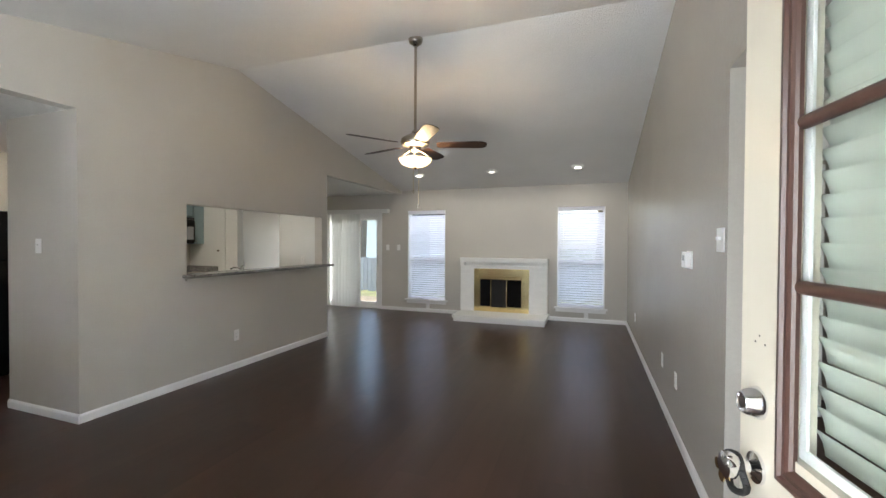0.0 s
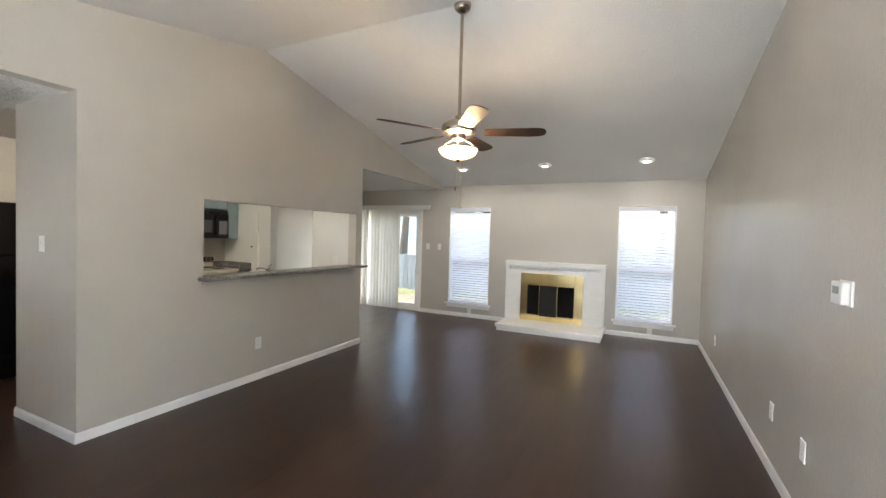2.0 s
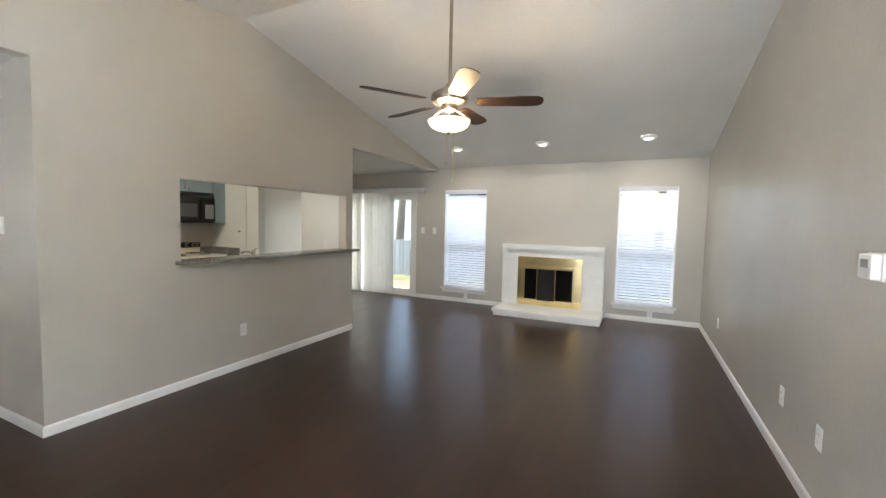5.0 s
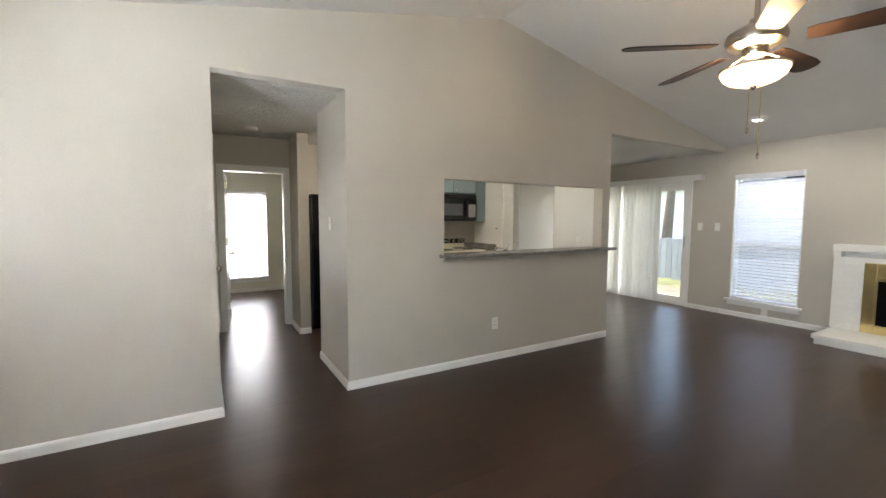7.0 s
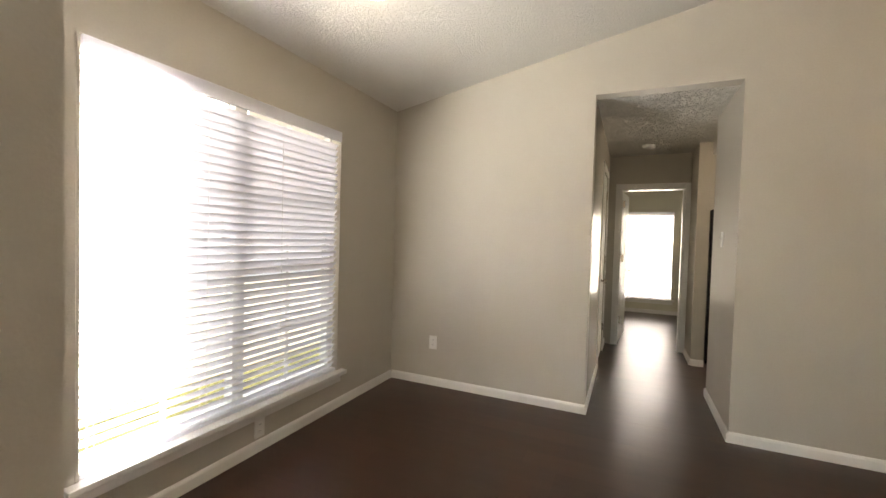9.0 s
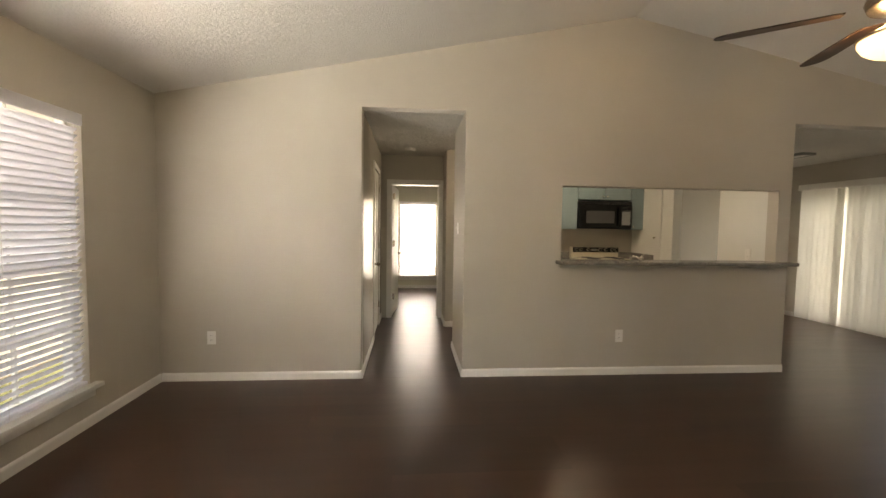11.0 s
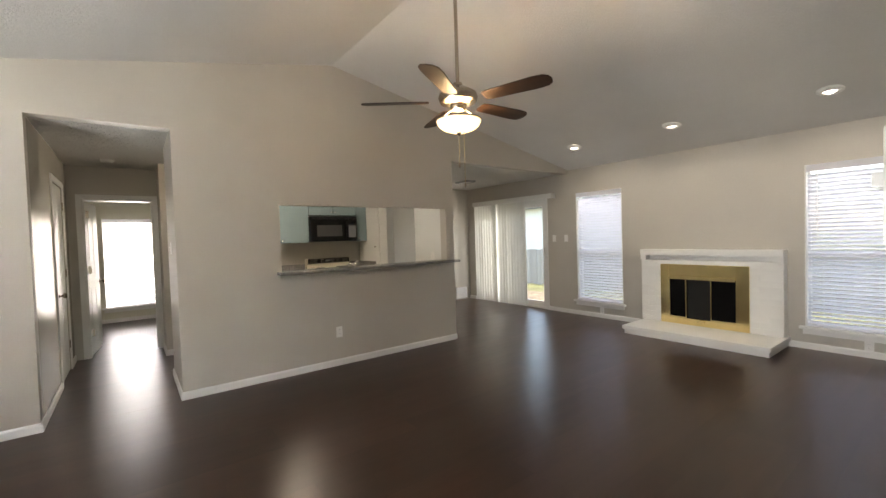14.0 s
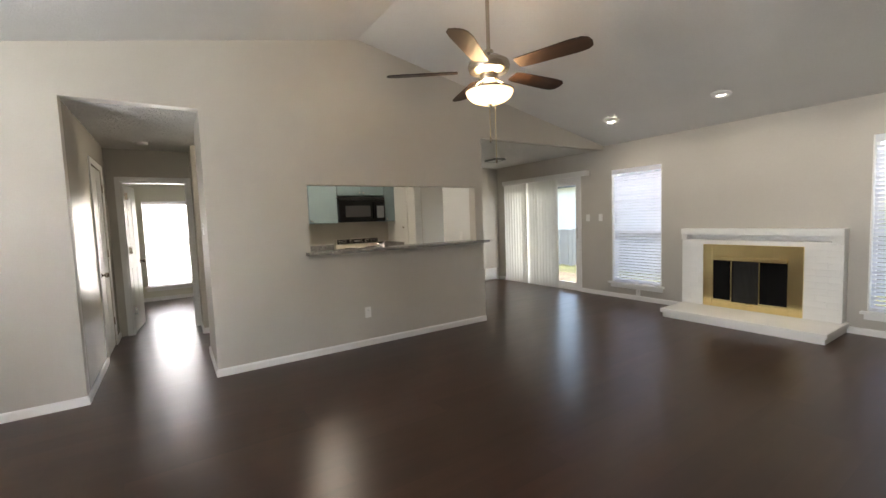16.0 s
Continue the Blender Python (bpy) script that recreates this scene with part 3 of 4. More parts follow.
for z in (0.25, 1.05, 1.8):
    part("hinge", tube(bmesh.new(), (-0.38, 0.004, z), (-0.38, 0.004, z + 0.09), 0.006, n=10), NICKEL, d2)

# bedroom doorway with its door standing open
d3 = tagged(thing("door_3", pose(-2.42, 2.195, 0), "white bedroom door standing open into the room", "door"), kind="structure")
casing(-0.355, 0.355, 1.975, pose(0, 0, 0, 0, 0, -90) @ Matrix.Diagonal((-1, 1, 1, 1)), d3)
lin = bmesh.new()
box(lin, -0.12, -0.0005, -0.354, -0.336, 0, 1.974)
box(lin, -0.12, -0.0005, 0.336, 0.354, 0, 1.974)
box(lin, -0.12, -0.0005, -0.336, 0.336, 1.956, 1.974)
part("door_lining", lin, TRIM, d3)
open_leaf = bmesh.new()
box(open_leaf, 0.0, 0.67, -0.038, 0.0, 0.012, 1.95, bevel=0.002)
for z0, z1 in ((0.16, 0.86), (1.02, 1.83)):
    box(open_leaf, 0.08, 0.31, 0.0005, 0.004, z0, z1, bevel=0.0015)
    box(open_leaf, 0.37, 0.59, 0.0005, 0.004, z0, z1, bevel=0.0015)
open_leaf.transform(Matrix.Translation((-0.125, -0.333, 0)) @ Matrix.Rotation(radians(174), 4, "Z") @ Matrix.Diagonal((1, -1, 1, 1)))
lf = part("door_leaf", open_leaf, DOORPAINT, d3)
hb = bmesh.new()
lathe(hb, [(0, 0), (0.03, 0), (0.03, 0.006), (0.011, 0.012), (0.011, 0.032), (0.026, 0.045), (0.024, 0.06), (0, 0.066)], 20, pose(-0.73, -0.267, 0.91, -90, 0, 0))
part("door_knob", hb, NICKEL, lf, "", True)
for z in (0.25, 1.05, 1.75):
    part("hinge", B(-0.128, -0.121, -0.333, -0.30, z, z + 0.09), NICKEL, lf)

# front door, open inwards, half glazed
fd = tagged(thing("door_4", pose(4.10, 0.805, 0, 0, 0, 99), "open cream front door with a brown-framed half light", "front door"), kind="structure")
L = 0.904
slabm = bmesh.new()
box(slabm, 0.0, 0.17, -0.044, 0.0, 0.012, 2.04)
box(slabm, L - 0.17, L, -0.044, 0.0, 0.012, 2.04)
box(slabm, 0.17, L - 0.17, -0.044, 0.0, 0.012, 1.0)
box(slabm, 0.17, L - 0.17, -0.044, 0.0, 1.86, 2.04)
bmesh.ops.remove_doubles(slabm, verts=slabm.verts, dist=0.0005)
leaf4 = part("door_leaf", slabm, CREAM, fd)
for x0, x1 in ((0.10, 0.40), (0.50, 0.80)):
    part("raised_panel", B(x0, x1, 0.0005, 0.009, 0.16, 0.82, bevel=0.006), CREAM, leaf4)


def moulding(side):
    """Lipped frame round the light, mitred like a picture frame."""
    bm = bmesh.new()
    prof = [(0, 0), (0, 0.010), (0.006, 0.016), (0.014, 0.017), (0.018, 0.011), (0.027, 0.012), (0.033, 0.008), (0.037, 0.003), (0.037, -0.004)]
    e = 0.0 if side > 0 else 0.022
    x0, x1, z0, z1 = 0.150 - e, L - 0.150 + e, 0.945 - e, 1.885 + e
    rings = []
    for sx, sz, ox, oz in ((1, 1, x0, z0), (-1, 1, x1, z0), (-1, -1, x1, z1), (1, -1, x0, z1)):
        rings.append([bm.verts.new((ox + sx * d, (h + 0.0005 if side > 0 else -0.4 * h - 0.0445), oz + sz * d)) for d, h in prof])
    for i in range(4):
        a, b = rings[i], rings[(i + 1) % 4]
        for j in range(len(prof) - 1):
            bm.faces.new([a[j], a[j + 1], b[j + 1], b[j]])
    return bm


part("light_frame", moulding(1), BROWN, fd, "glossy brown moulding round the glass")
part("inner_light_frame", moulding(-1), TRIM, fd)
for z in (1.312, 1.603):
    bar = bmesh.new()
    tube(bar, (0.19, -0.004, z), (L - 0.19, -0.004, z), 0.0125, n=12)
    part("glazing_bar", bar, BROWN, fd, "brown glazing bar", True)
p = part("pane", B(0.171, L - 0.171, -0.014, -0.010, 1.001, 1.859), GLASS, fd)
p.visible_shadow = False
bead = bmesh.new()
for x0, x1, z0, z1 in ((0.171, 0.188, 1.001, 1.859), (L - 0.188, L - 0.171, 1.001, 1.859), (0.188, L - 0.188, 1.001, 1.02), (0.188, L - 0.188, 1.84, 1.859)):
    box(bead, x0, x1, -0.022, -0.016, z0, z1)
part("glazing_bead", bead, TRIM, fd)
bl = part("blind_headrail", B(0.143, L - 0.143, -0.084, -0.052, 1.90, 1.94), TRIM, fd)
dm = slat_mesh(L - 0.285, 0.052, radians(70), DOORSLAT)
for i in range(20):
    s = new("slat", dm)
    s.parent = bl
    s.location = (L / 2, -0.066, 1.02 + i * 0.043)
    s.rotation_euler = (radians(random.uniform(-3, 3)), radians(random.uniform(-0.8, 0.8)), 0)
bolt = bmesh.new()
lathe(bolt, [(0, 0), (0.034, 0), (0.033, 0.006), (0.025, 0.024), (0.021, 0.032), (0.019, 0.032), (0.018, 0.027), (0, 0.027)], 28, pose(L - 0.068, 0.0, 1.060, -90, 0, 0))
db = part("deadbolt", bolt, CHROME, fd, "chrome deadbolt with key cylinder", True)
part("key_cylinder", tube(bmesh.new(), (L - 0.068, 0.024, 1.060), (L - 0.068, 0.031, 1.060), 0.0125, n=18), NICKEL, db)
knob = lever_knob(fd, L - 0.068, 0.0, 0.925, 1)
ring = bmesh.new()
for i in range(22):
    a, b = 2 * math.pi * i / 22, 2 * math.pi * (i + 1) / 22
    tube(ring, (L - 0.055 + 0.043 * math.cos(a), 0.035 + 0.004 * math.sin(3 * a), 0.905 + 0.036 * math.sin(a)), (L - 0.055 + 0.043 * math.cos(b), 0.035 + 0.004 * math.sin(3 * b), 0.905 + 0.036 * math.sin(b)), 0.007, n=8)
part("key_strap", ring, BLACKMATT, fd, "black key strap looped over the knob", True)
for dx, dz, rr in ((0.012, -0.03, 20), (0.03, -0.012, -25)):
    key = bmesh.new()
    lathe(key, [(0, 0), (0.012, 0), (0.012, 0.002), (0, 0.002)], 18, pose(0, 0, 0, 90, 0, 0))
    box(key, 0.010, 0.036, -0.002, 0, -0.004, 0.004)
    key.transform(pose(L - 0.068 + dx, 0.062, 0.925 + dz, 0, rr + 180, 0))
    part("key", key, BRASS, fd, "brass door key")
for u, z in ((L - 0.070, 1.20), (L - 0.055, 1.185), (L - 0.09, 1.185)):
    part("screw_hole", tube(bmesh.new(), (u, 0.0004, z), (u, 0.0009, z), 0.0022, n=8), BLACKMATT, fd)
jl = bmesh.new()
box(jl, 3.1505, 3.17, 0.635, 0.795, 0, 2.059)
box(jl, 3.17, 4.105, 0.635, 0.795, 2.04, 2.059)
structure("door_frame", jl, TRIM, "white entry door frame", "trim")

# closet leaf in the side room
cl = tagged(thing("door_5", pose(5.05, 4.74, 0), "white closet door leaf standing ajar in the side room", "door"), kind="structure")
part("door_leaf", B(-0.33, 0.33, -0.018, 0.018, 0.02, 2.02, bevel=0.003), DOORPAINT, cl).rotation_euler = (0, 0, radians(-8))
part("head_track", B(-0.44, 0.69, -0.16, -0.13, 2.04, 2.10), TRIM, cl)

# ---- fireplace ----
fp = thing("fireplace", pose(2.121, BACK, 0), "white painted brick fireplace with brass glass doors", "fireplace")
sur = bmesh.new()
box(sur, -0.805, -0.43, -0.143, -0.001, 0.11, 0.962)
box(sur, 0.43, 0.805, -0.143, -0.001, 0.11, 0.962)
box(sur, -0.43, 0.43, -0.143, -0.001, 0.78, 0.962)
part("surround", sur, BRICKPAINT, fp)
man = bmesh.new()
box(man, -0.81, 0.81, -0.175, -0.001, 1.027, 1.105, bevel=0.006)
part("mantel", man, BRICKPAINT, fp)
part("recessed_band", B(-0.735, 0.71, -0.045, -0.001, 0.962, 1.027), BRICKPAINT, fp)
for a, b in ((-0.808, -0.735), (0.71, 0.808)):
    part("mantel_corner", B(a, b, -0.165, -0.001, 0.962, 1.027, bevel=0.003), BRICKPAINT, fp)
hearth = part("hearth", B(-0.765, 0.815, -0.71, -0.001, 0.0, 0.062, bevel=0.006), BRICKPAINT, fp)
part("hearth_slab", B(-0.785, 0.835, -0.735, -0.001, 0.062, 0.112, bevel=0.008), BRICKPAINT, fp)
bricks = {}


def brick(x0, x1, z0, z1):
    size = (round(x1 - x0, 3), round(z1 - z0, 3))
    if size not in bricks:
        bricks[size] = mesh_of("brick", B(-size[0] / 2, size[0] / 2, -0.006, 0.0, -size[1] / 2, size[1] / 2, bevel=0.0022), BRICKPAINT)
    ob = new("brick", bricks[size])
    ob.parent = fp
    ob.location = ((x0 + x1) / 2, -0.142 - random.uniform(0, 0.0015), (z0 + z1) / 2)


row, z = 0, 0.118
while z < 0.95:
    spans = [(-0.803, -0.529), (0.487, 0.803)] if z < 0.90 else [(-0.803, 0.803)]
    for a, b in spans:
        x = a - (0.1 if row % 2 else 0.0)
        while x < b - 0.005:
            c0, c1 = max(x, a), min(x + 0.195, b)
            if c1 - c0 > 0.02:
                brick(c0, c1, z, min(z + 0.062, 0.960))
            x += 0.2025
    z += 0.0695
    row += 1
br = bmesh.new()
x0, x1, z0, z1 = -0.530, 0.488, 0.116, 0.908
box(br, x0, x0 + 0.105, -0.172, -0.1485, z0, z1, bevel=0.003)
box(br, x1 - 0.125, x1, -0.172, -0.1485, z0, z1, bevel=0.003)
box(br, x0 + 0.105, x1 - 0.125, -0.172, -0.1485, 0.738, z1, bevel=0.003)
box(br, x0 + 0.105, x1 - 0.125, -0.172, -0.1485, z0, z0 + 0.085, bevel=0.003)
part("brass_frame", br, BRASS, fp, "polished brass frame round the firebox")
part("brass_hood", B(-0.41, 0.35, -0.186, -0.1725, 0.708, 0.762, bevel=0.006), BRASS, fp, "polished brass lip over the glass doors")
ixa, ixb, iza, izb = x0 + 0.106, x1 - 0.126, z0 + 0.086, 0.737
for a, b in ((ixa, -0.205), (0.075, ixb)):
    dr = bmesh.new()
    t = 0.012
    box(dr, a, a + t, -0.168, -0.15, iza, izb)
    box(dr, b - t, b, -0.168, -0.15, iza, izb)
    box(dr, a + t, b - t, -0.168, -0.15, iza, iza + t)
    box(dr, a + t, b - t, -0.168, -0.15, izb - t, izb)
    leaf = part("glass_door", dr, BRASS, fp, "brass-edged smoked glass door")
    part("pane", B(a + t, b - t, -0.162, -0.156, iza + t, izb - t), DARKGLASS, leaf)
    part("pull", tube(bmesh.new(), ((a if a > 0 else b - t) + 0.006, -0.185, 0.45), ((a if a > 0 else b - t) + 0.006, -0.168, 0.45), 0.008, n=12), BRASS, leaf)
fb = bmesh.new()
box(fb, -0.43, 0.43, -0.03, -0.004, 0.112, 0.78)
part("firebox", fb, SOOT, fp, "sooty black firebox")
sc = bmesh.new()
for i in range(24):
    x = -0.20 + i * 0.0115
    tube(sc, (x, -0.125, 0.20), (x, -0.125, 0.75), 0.004, n=6)
part("mesh_curtain", sc, BLACKMATT, fp, "black metal spark curtain")
part("damper_handle", B(-0.05, 0.01, -0.186, -0.1725, 0.166, 0.196, bevel=0.004), BRASS, fp)

# ---- ceiling fan ----
fan = thing("ceiling_fan", pose(2.11, 4.11, 2.078), "brushed nickel ceiling fan with five walnut blades and lit bowl", "ceiling fan")
part("canopy", lathe(bmesh.new(), [(0, 1.19), (0.066, 1.19), (0.066, 1.165), (0.058, 1.14), (0.03, 1.118), (0.016, 1.112), (0, 1.112)], 32), NICKEL, fan, "", True)
part("downrod", tube(bmesh.new(), (0, 0, 0.32), (0, 0, 1.125), 0.0125), NICKEL, fan, "", True)
part("motor_housing", lathe(bmesh.new(), [(0, 0.335), (0.03, 0.335), (0.035, 0.315), (0.085, 0.29), (0.128, 0.262), (0.135, 0.235), (0.125, 0.205), (0.09, 0.19), (0.06, 0.185), (0, 0.185)], 40), NICKEL, fan, "", True)
part("light_fitter", lathe(bmesh.new(), [(0, 0.186), (0.055, 0.186), (0.058, 0.165), (0.050, 0.150), (0.02, 0.142), (0, 0.142)], 40), NICKEL, fan, "", True)
part("glass_bowl", lathe(bmesh.new(), [(0.150, 0.080), (0.149, 0.068), (0.136, 0.044), (0.110, 0.024), (0.07, 0.009), (0.02, 0.003), (0, 0.002)], 40), OPAL, fan, "lit frosted glass bowl", True)
rimb = bmesh.new()
lathe(rimb, [(0.147, 0.078), (0.155, 0.078), (0.156, 0.087), (0.147, 0.087), (0.147, 0.078)], 40)
for k in range(3):
    a = 2 * math.pi * k / 3
    tube(rimb, (0.05 * math.cos(a), 0.05 * math.sin(a), 0.150), (0.15 * math.cos(a), 0.15 * math.sin(a), 0.085), 0.005, n=8)
part("bowl_holder", rimb, NICKEL, fan, "", True)
part("finial", lathe(bmesh.new(), [(0, 0.002), (0.014, 0.001), (0.012, -0.012), (0.004, -0.020), (0, -0.021)], 16), NICKEL, fan, "", True)


def blade_mesh():
    bm = bmesh.new()
    outline = [(0.20, -0.045), (0.24, -0.055), (0.55, -0.068), (0.62, -0.062), (0.65, -0.04), (0.66, 0.0), (0.65, 0.04), (0.62, 0.062), (0.55, 0.068), (0.24, 0.055), (0.20, 0.045)]
    lo = [bm.verts.new((x, y, 0)) for x, y in outline]
    hi = [bm.verts.new((x, y, 0.006)) for x, y in outline]
    bm.faces.new(lo)
    bm.faces.new(hi)
    for i in range(len(lo)):
        j = (i + 1) % len(lo)
        bm.faces.new([lo[i], lo[j], hi[j], hi[i]])
    return mesh_of("blade", bm, BLADE)


def arm_mesh():
    bm = bmesh.new()
    box(bm, 0.10, 0.205, -0.016, 0.016, -0.008, -0.001, bevel=0.002)
    for s in (-1, 1):
        tube(bm, (0.19, s * 0.008, -0.005), (0.262, s * 0.036, -0.005), 0.007, n=8)
    tube(bm, (0.19, 0, -0.005), (0.285, 0, -0.005), 0.006, n=8)
    return mesh_of("blade_arm", bm, NICKEL)


bmsh, amsh = blade_mesh(), arm_mesh()
for k in range(5):
    b = new("blade", bmsh)
    b.parent = fan
    b.matrix_local = pose(0, 0, 0.205, 0, 0, 17.6 + 72 * k) @ pose(0, 0, 0, -12, 0, 0)
    a = new("blade_arm", amsh)
    a.parent = fan
    a.matrix_local = b.matrix_local.copy()
for cx, z in ((0.028, -0.34), (-0.026, -0.20)):
    part("pull_chain", tube(bmesh.new(), (cx, 0.02, z), (cx, 0.02, 0.11), 0.0022, n=6), BRASS, fan, "brass pull chain")
    part("chain_pull", lathe(bmesh.new(), [(0, z - 0.035), (0.006, z - 0.032), (0.007, z - 0.01), (0.002, z), (0, z)], 12, pose(cx, 0.02, 0)), NICKEL, fan)

# ---- ceiling fittings ----
SLOPE = math.degrees(math.atan((RIDGE_Z - LOW + 0.033) / (BACK - RIDGE_Y)))


def slope_z(y):
    return RIDGE_Z - (y - RIDGE_Y) * math.tan(radians(SLOPE)) if y > RIDGE_Y else RIDGE_Z - (RIDGE_Y - y) * (RIDGE_Z - LOW + 0.033) / (RIDGE_Y + 0.16)


for cx, mat, lab in ((0.76, LENS, "lit"), (2.08, LENS_DIM, "dim"), (3.44, LENS, "lit")):
    can = thing("recessed_light", pose(cx, 7.36, slope_z(7.36), -SLOPE, 0, 0), f"white recessed eyeball spotlight, {lab}, in the sloping ceiling", "ceiling light", "eyeball spotlights")
    part("trim_ring", lathe(bmesh.new(), [(0.070, -0.001), (0.098, -0.001), (0.097, -0.008), (0.085, -0.014), (0.070, -0.012), (0.070, -0.001)], 32), TRIM, can, "", True)
    eye = part("eyeball", lathe(bmesh.new(), [(0.069, -0.002), (0.066, -0.012), (0.058, -0.018), (0.052, -0.019), (0.048, -0.014), (0, -0.012)], 28), TRIM, can, "", True)
    eye.rotation_euler = (radians(12), 0, 0)
    ln = part("lens", lathe(bmesh.new(), [(0, -0.0145), (0.046, -0.0145), (0.03, -0.021), (0, -0.023)], 24), mat, eye, "", True)
flush = thing("flush_ceiling_light", pose(1.54, 0.80, slope_z(0.80), math.degrees(math.atan((RIDGE_Z - LOW + 0.033) / (RIDGE_Y + 0.16))), 0, 0), "round flush ceiling light, lit, near the front window", "ceiling light")
part("base", lathe(bmesh.new(), [(0, -0.001), (0.17, -0.001), (0.17, -0.02), (0.155, -0.028), (0, -0.028)], 36), NICKEL, flush, "", True)
part("glass_dome", lathe(bmesh.new(), [(0.152, -0.0285), (0.148, -0.05), (0.115, -0.075), (0.06, -0.09), (0, -0.094)], 36), glow("lit_flush_glass", (1, 0.88, 0.68), 1.0), flush, "", True)
sm = thing("smoke_detector", pose(-1.85, 2.12, FLAT), "round white smoke detector on the hall ceiling", "smoke detector")
part("housing", lathe(bmesh.new(), [(0, -0.001), (0.065, -0.001), (0.065, -0.012), (0.055, -0.03), (0.03, -0.036), (0, -0.036)], 28), PLASTIC, sm, "", True)
vent = thing("ceiling_vent", pose(-1.50, 7.25, FLAT), "white louvred air vent on the dining ceiling", "vent")
vf = bmesh.new()
for a, b, c, d in ((-0.17, 0.17, -0.10, -0.075), (-0.17, 0.17, 0.075, 0.10), (-0.17, -0.145, -0.075, 0.075), (0.145, 0.17, -0.075, 0.075)):
    box(vf, a, b, c, d, -0.034, -0.001)
part("frame", vf, GREYMARK, vent)
part("backing", B(-0.145, 0.145, -0.075, 0.075, -0.004, -0.002), BLACKMATT, vent)
for i in range(6):
    part("louvre", B(-0.144, 0.144, -0.062 + i * 0.024, -0.052 + i * 0.024, -0.031, -0.008), TRIM, vent)
grille = thing("wall_vent", pose(-2.60, 7.98, 0.0), "white return-air grille low on the dining wall", "vent")
gf = bmesh.new()
for a, b, c, d in ((-0.15, 0.15, 0.03, 0.055), (-0.15, 0.15, 0.235, 0.26), (-0.15, -0.125, 0.055, 0.235), (0.125, 0.15, 0.055, 0.235)):
    box(gf, 0.0155, 0.026, a, b, c, d)
box(gf, 0.0008, 0.0155, -0.15, 0.15, 0.03, 0.26)
part("frame", gf, TRIM, grille)
for i in range(9):
    part("louvre", B(0.016, 0.024, -0.125, 0.125, 0.060 + i * 0.0195, 0.071 + i * 0.0195), TRIM, grille)


# ---- plates on the walls ----
def plate(m, kind, label):
    """Cover plate: x along the wall, y out of it."""
    wide = 0.115 if kind == "double" else 0.071
    ob = thing("light_switch" if kind != "outlet" else "power_outlet", m, label, "switch" if kind != "outlet" else "outlet", "switch plates" if kind != "outlet" else "wall outlets")
    part("cover_plate", B(-wide / 2, wide / 2, 0.0006, 0.0065, -0.058, 0.058, bevel=0.0022), PLASTIC, ob)
    if kind == "outlet":
        for z in (-0.02, 0.02):
            rec = part("receptacle", B(-0.0165, 0.0165, 0.0068, 0.0085, z - 0.0135, z + 0.0135, bevel=0.001), PLASTIC, ob)
            for x in (-0.006, 0.006):
                part("slot", B(x - 0.001, x + 0.001, 0.0087, 0.0091, z - 0.003, z + 0.006), BLACKMATT, rec)
        part("screw", tube(bmesh.new(), (0, 0.0066, 0), (0, 0.0078, 0), 0.003, n=10), PLASTIC, ob)
    else:
        for x in ((-0.023, 0.023) if kind == "double" else (0,)):
            part("toggle", B(x - 0.005, x + 0.005, 0.0068, 0.018, 0.0, 0.016, bevel=0.0015), PLASTIC, ob)
            part("toggle_base", B(x - 0.006, x + 0.006, 0.0066, 0.0078, -0.013, 0.0), PLASTIC, ob)
    return ob


def on(x, y, z, face):
    """Pose of a plate on a wall that faces the given way."""
    return pose(x, y, z, 0, 0, {"+y": 0, "-x": 90, "-y": 180, "+x": -90}[face])


plate(on(0, 4.078, 0.366, "+x"), "outlet", "white outlet under the kitchen pass-through")
plate(on(0, 0.424, 0.376, "+x"), "outlet", "white outlet near the front corner")
plate(on(RIGHT, 4.555, 0.395, "-x"), "outlet", "white outlet low on the long wall")
plate(on(RIGHT, 3.970, 0.400, "-x"), "outlet", "white outlet low on the long wall")
plate(on(RIGHT, 6.83, 0.37, "-x"), "outlet", "white outlet low on the long wall")
plate(on(RIGHT, 2.928, 1.408, "-x"), "double", "white double switch plate beside the entry opening")
plate(on(-0.305, BACK, 1.283, "-y"), "single", "white switch beside the patio door")
plate(on(-0.057, BACK, 1.283, "-y"), "single", "white switch between patio door and window")
plate(on(0.594, BACK, 0.115, "-y"), "outlet", "white outlet under a back window")
plate(on(3.581, BACK, 0.115, "-y"), "outlet", "white outlet under a back window")
plate(on(1.487, 0, 0.14, "+y"), "outlet", "white outlet under the front window")
plate(on(-0.48, 2.608, 1.345, "-y"), "single", "white switch in the hall")
plate(on(-0.34, 5.62, 1.115, "-y"), "outlet", "white outlet over the bar ledge")
plate(on(-2.15, 5.62, 1.13, "-y"), "outlet", "white outlet over the kitchen counter")
th = thing("thermostat", on(RIGHT, 3.565, 1.288, "-x"), "white wall thermostat with a small grey display", "thermostat")
part("back_plate", B(-0.062, 0.062, 0.0006, 0.010, -0.055, 0.055, bevel=0.002), PLASTIC, th)
part("housing", B(-0.056, 0.056, 0.0104, 0.042, -0.050, 0.050, bevel=0.008), PLASTIC, th)
part("display", B(-0.03, 0.03, 0.0422, 0.0432, -0.005, 0.028), GREYMARK, th)

# ---- kitchen ----
ledge = thing("bar_ledge", pose(0, 4.55, 1.036), "speckled grey granite bar ledge on the pass-through", "worktop")
part("stone_slab", B(-0.15, 0.115, -1.10, 1.19, 0.0, 0.032, bevel=0.006), GRANITE, ledge)
part("support_trim", B(0.0006, 0.02, -1.07, 1.16, -0.03, -0.0005, bevel=0.003), PAINT, ledge)
KB = -2.60


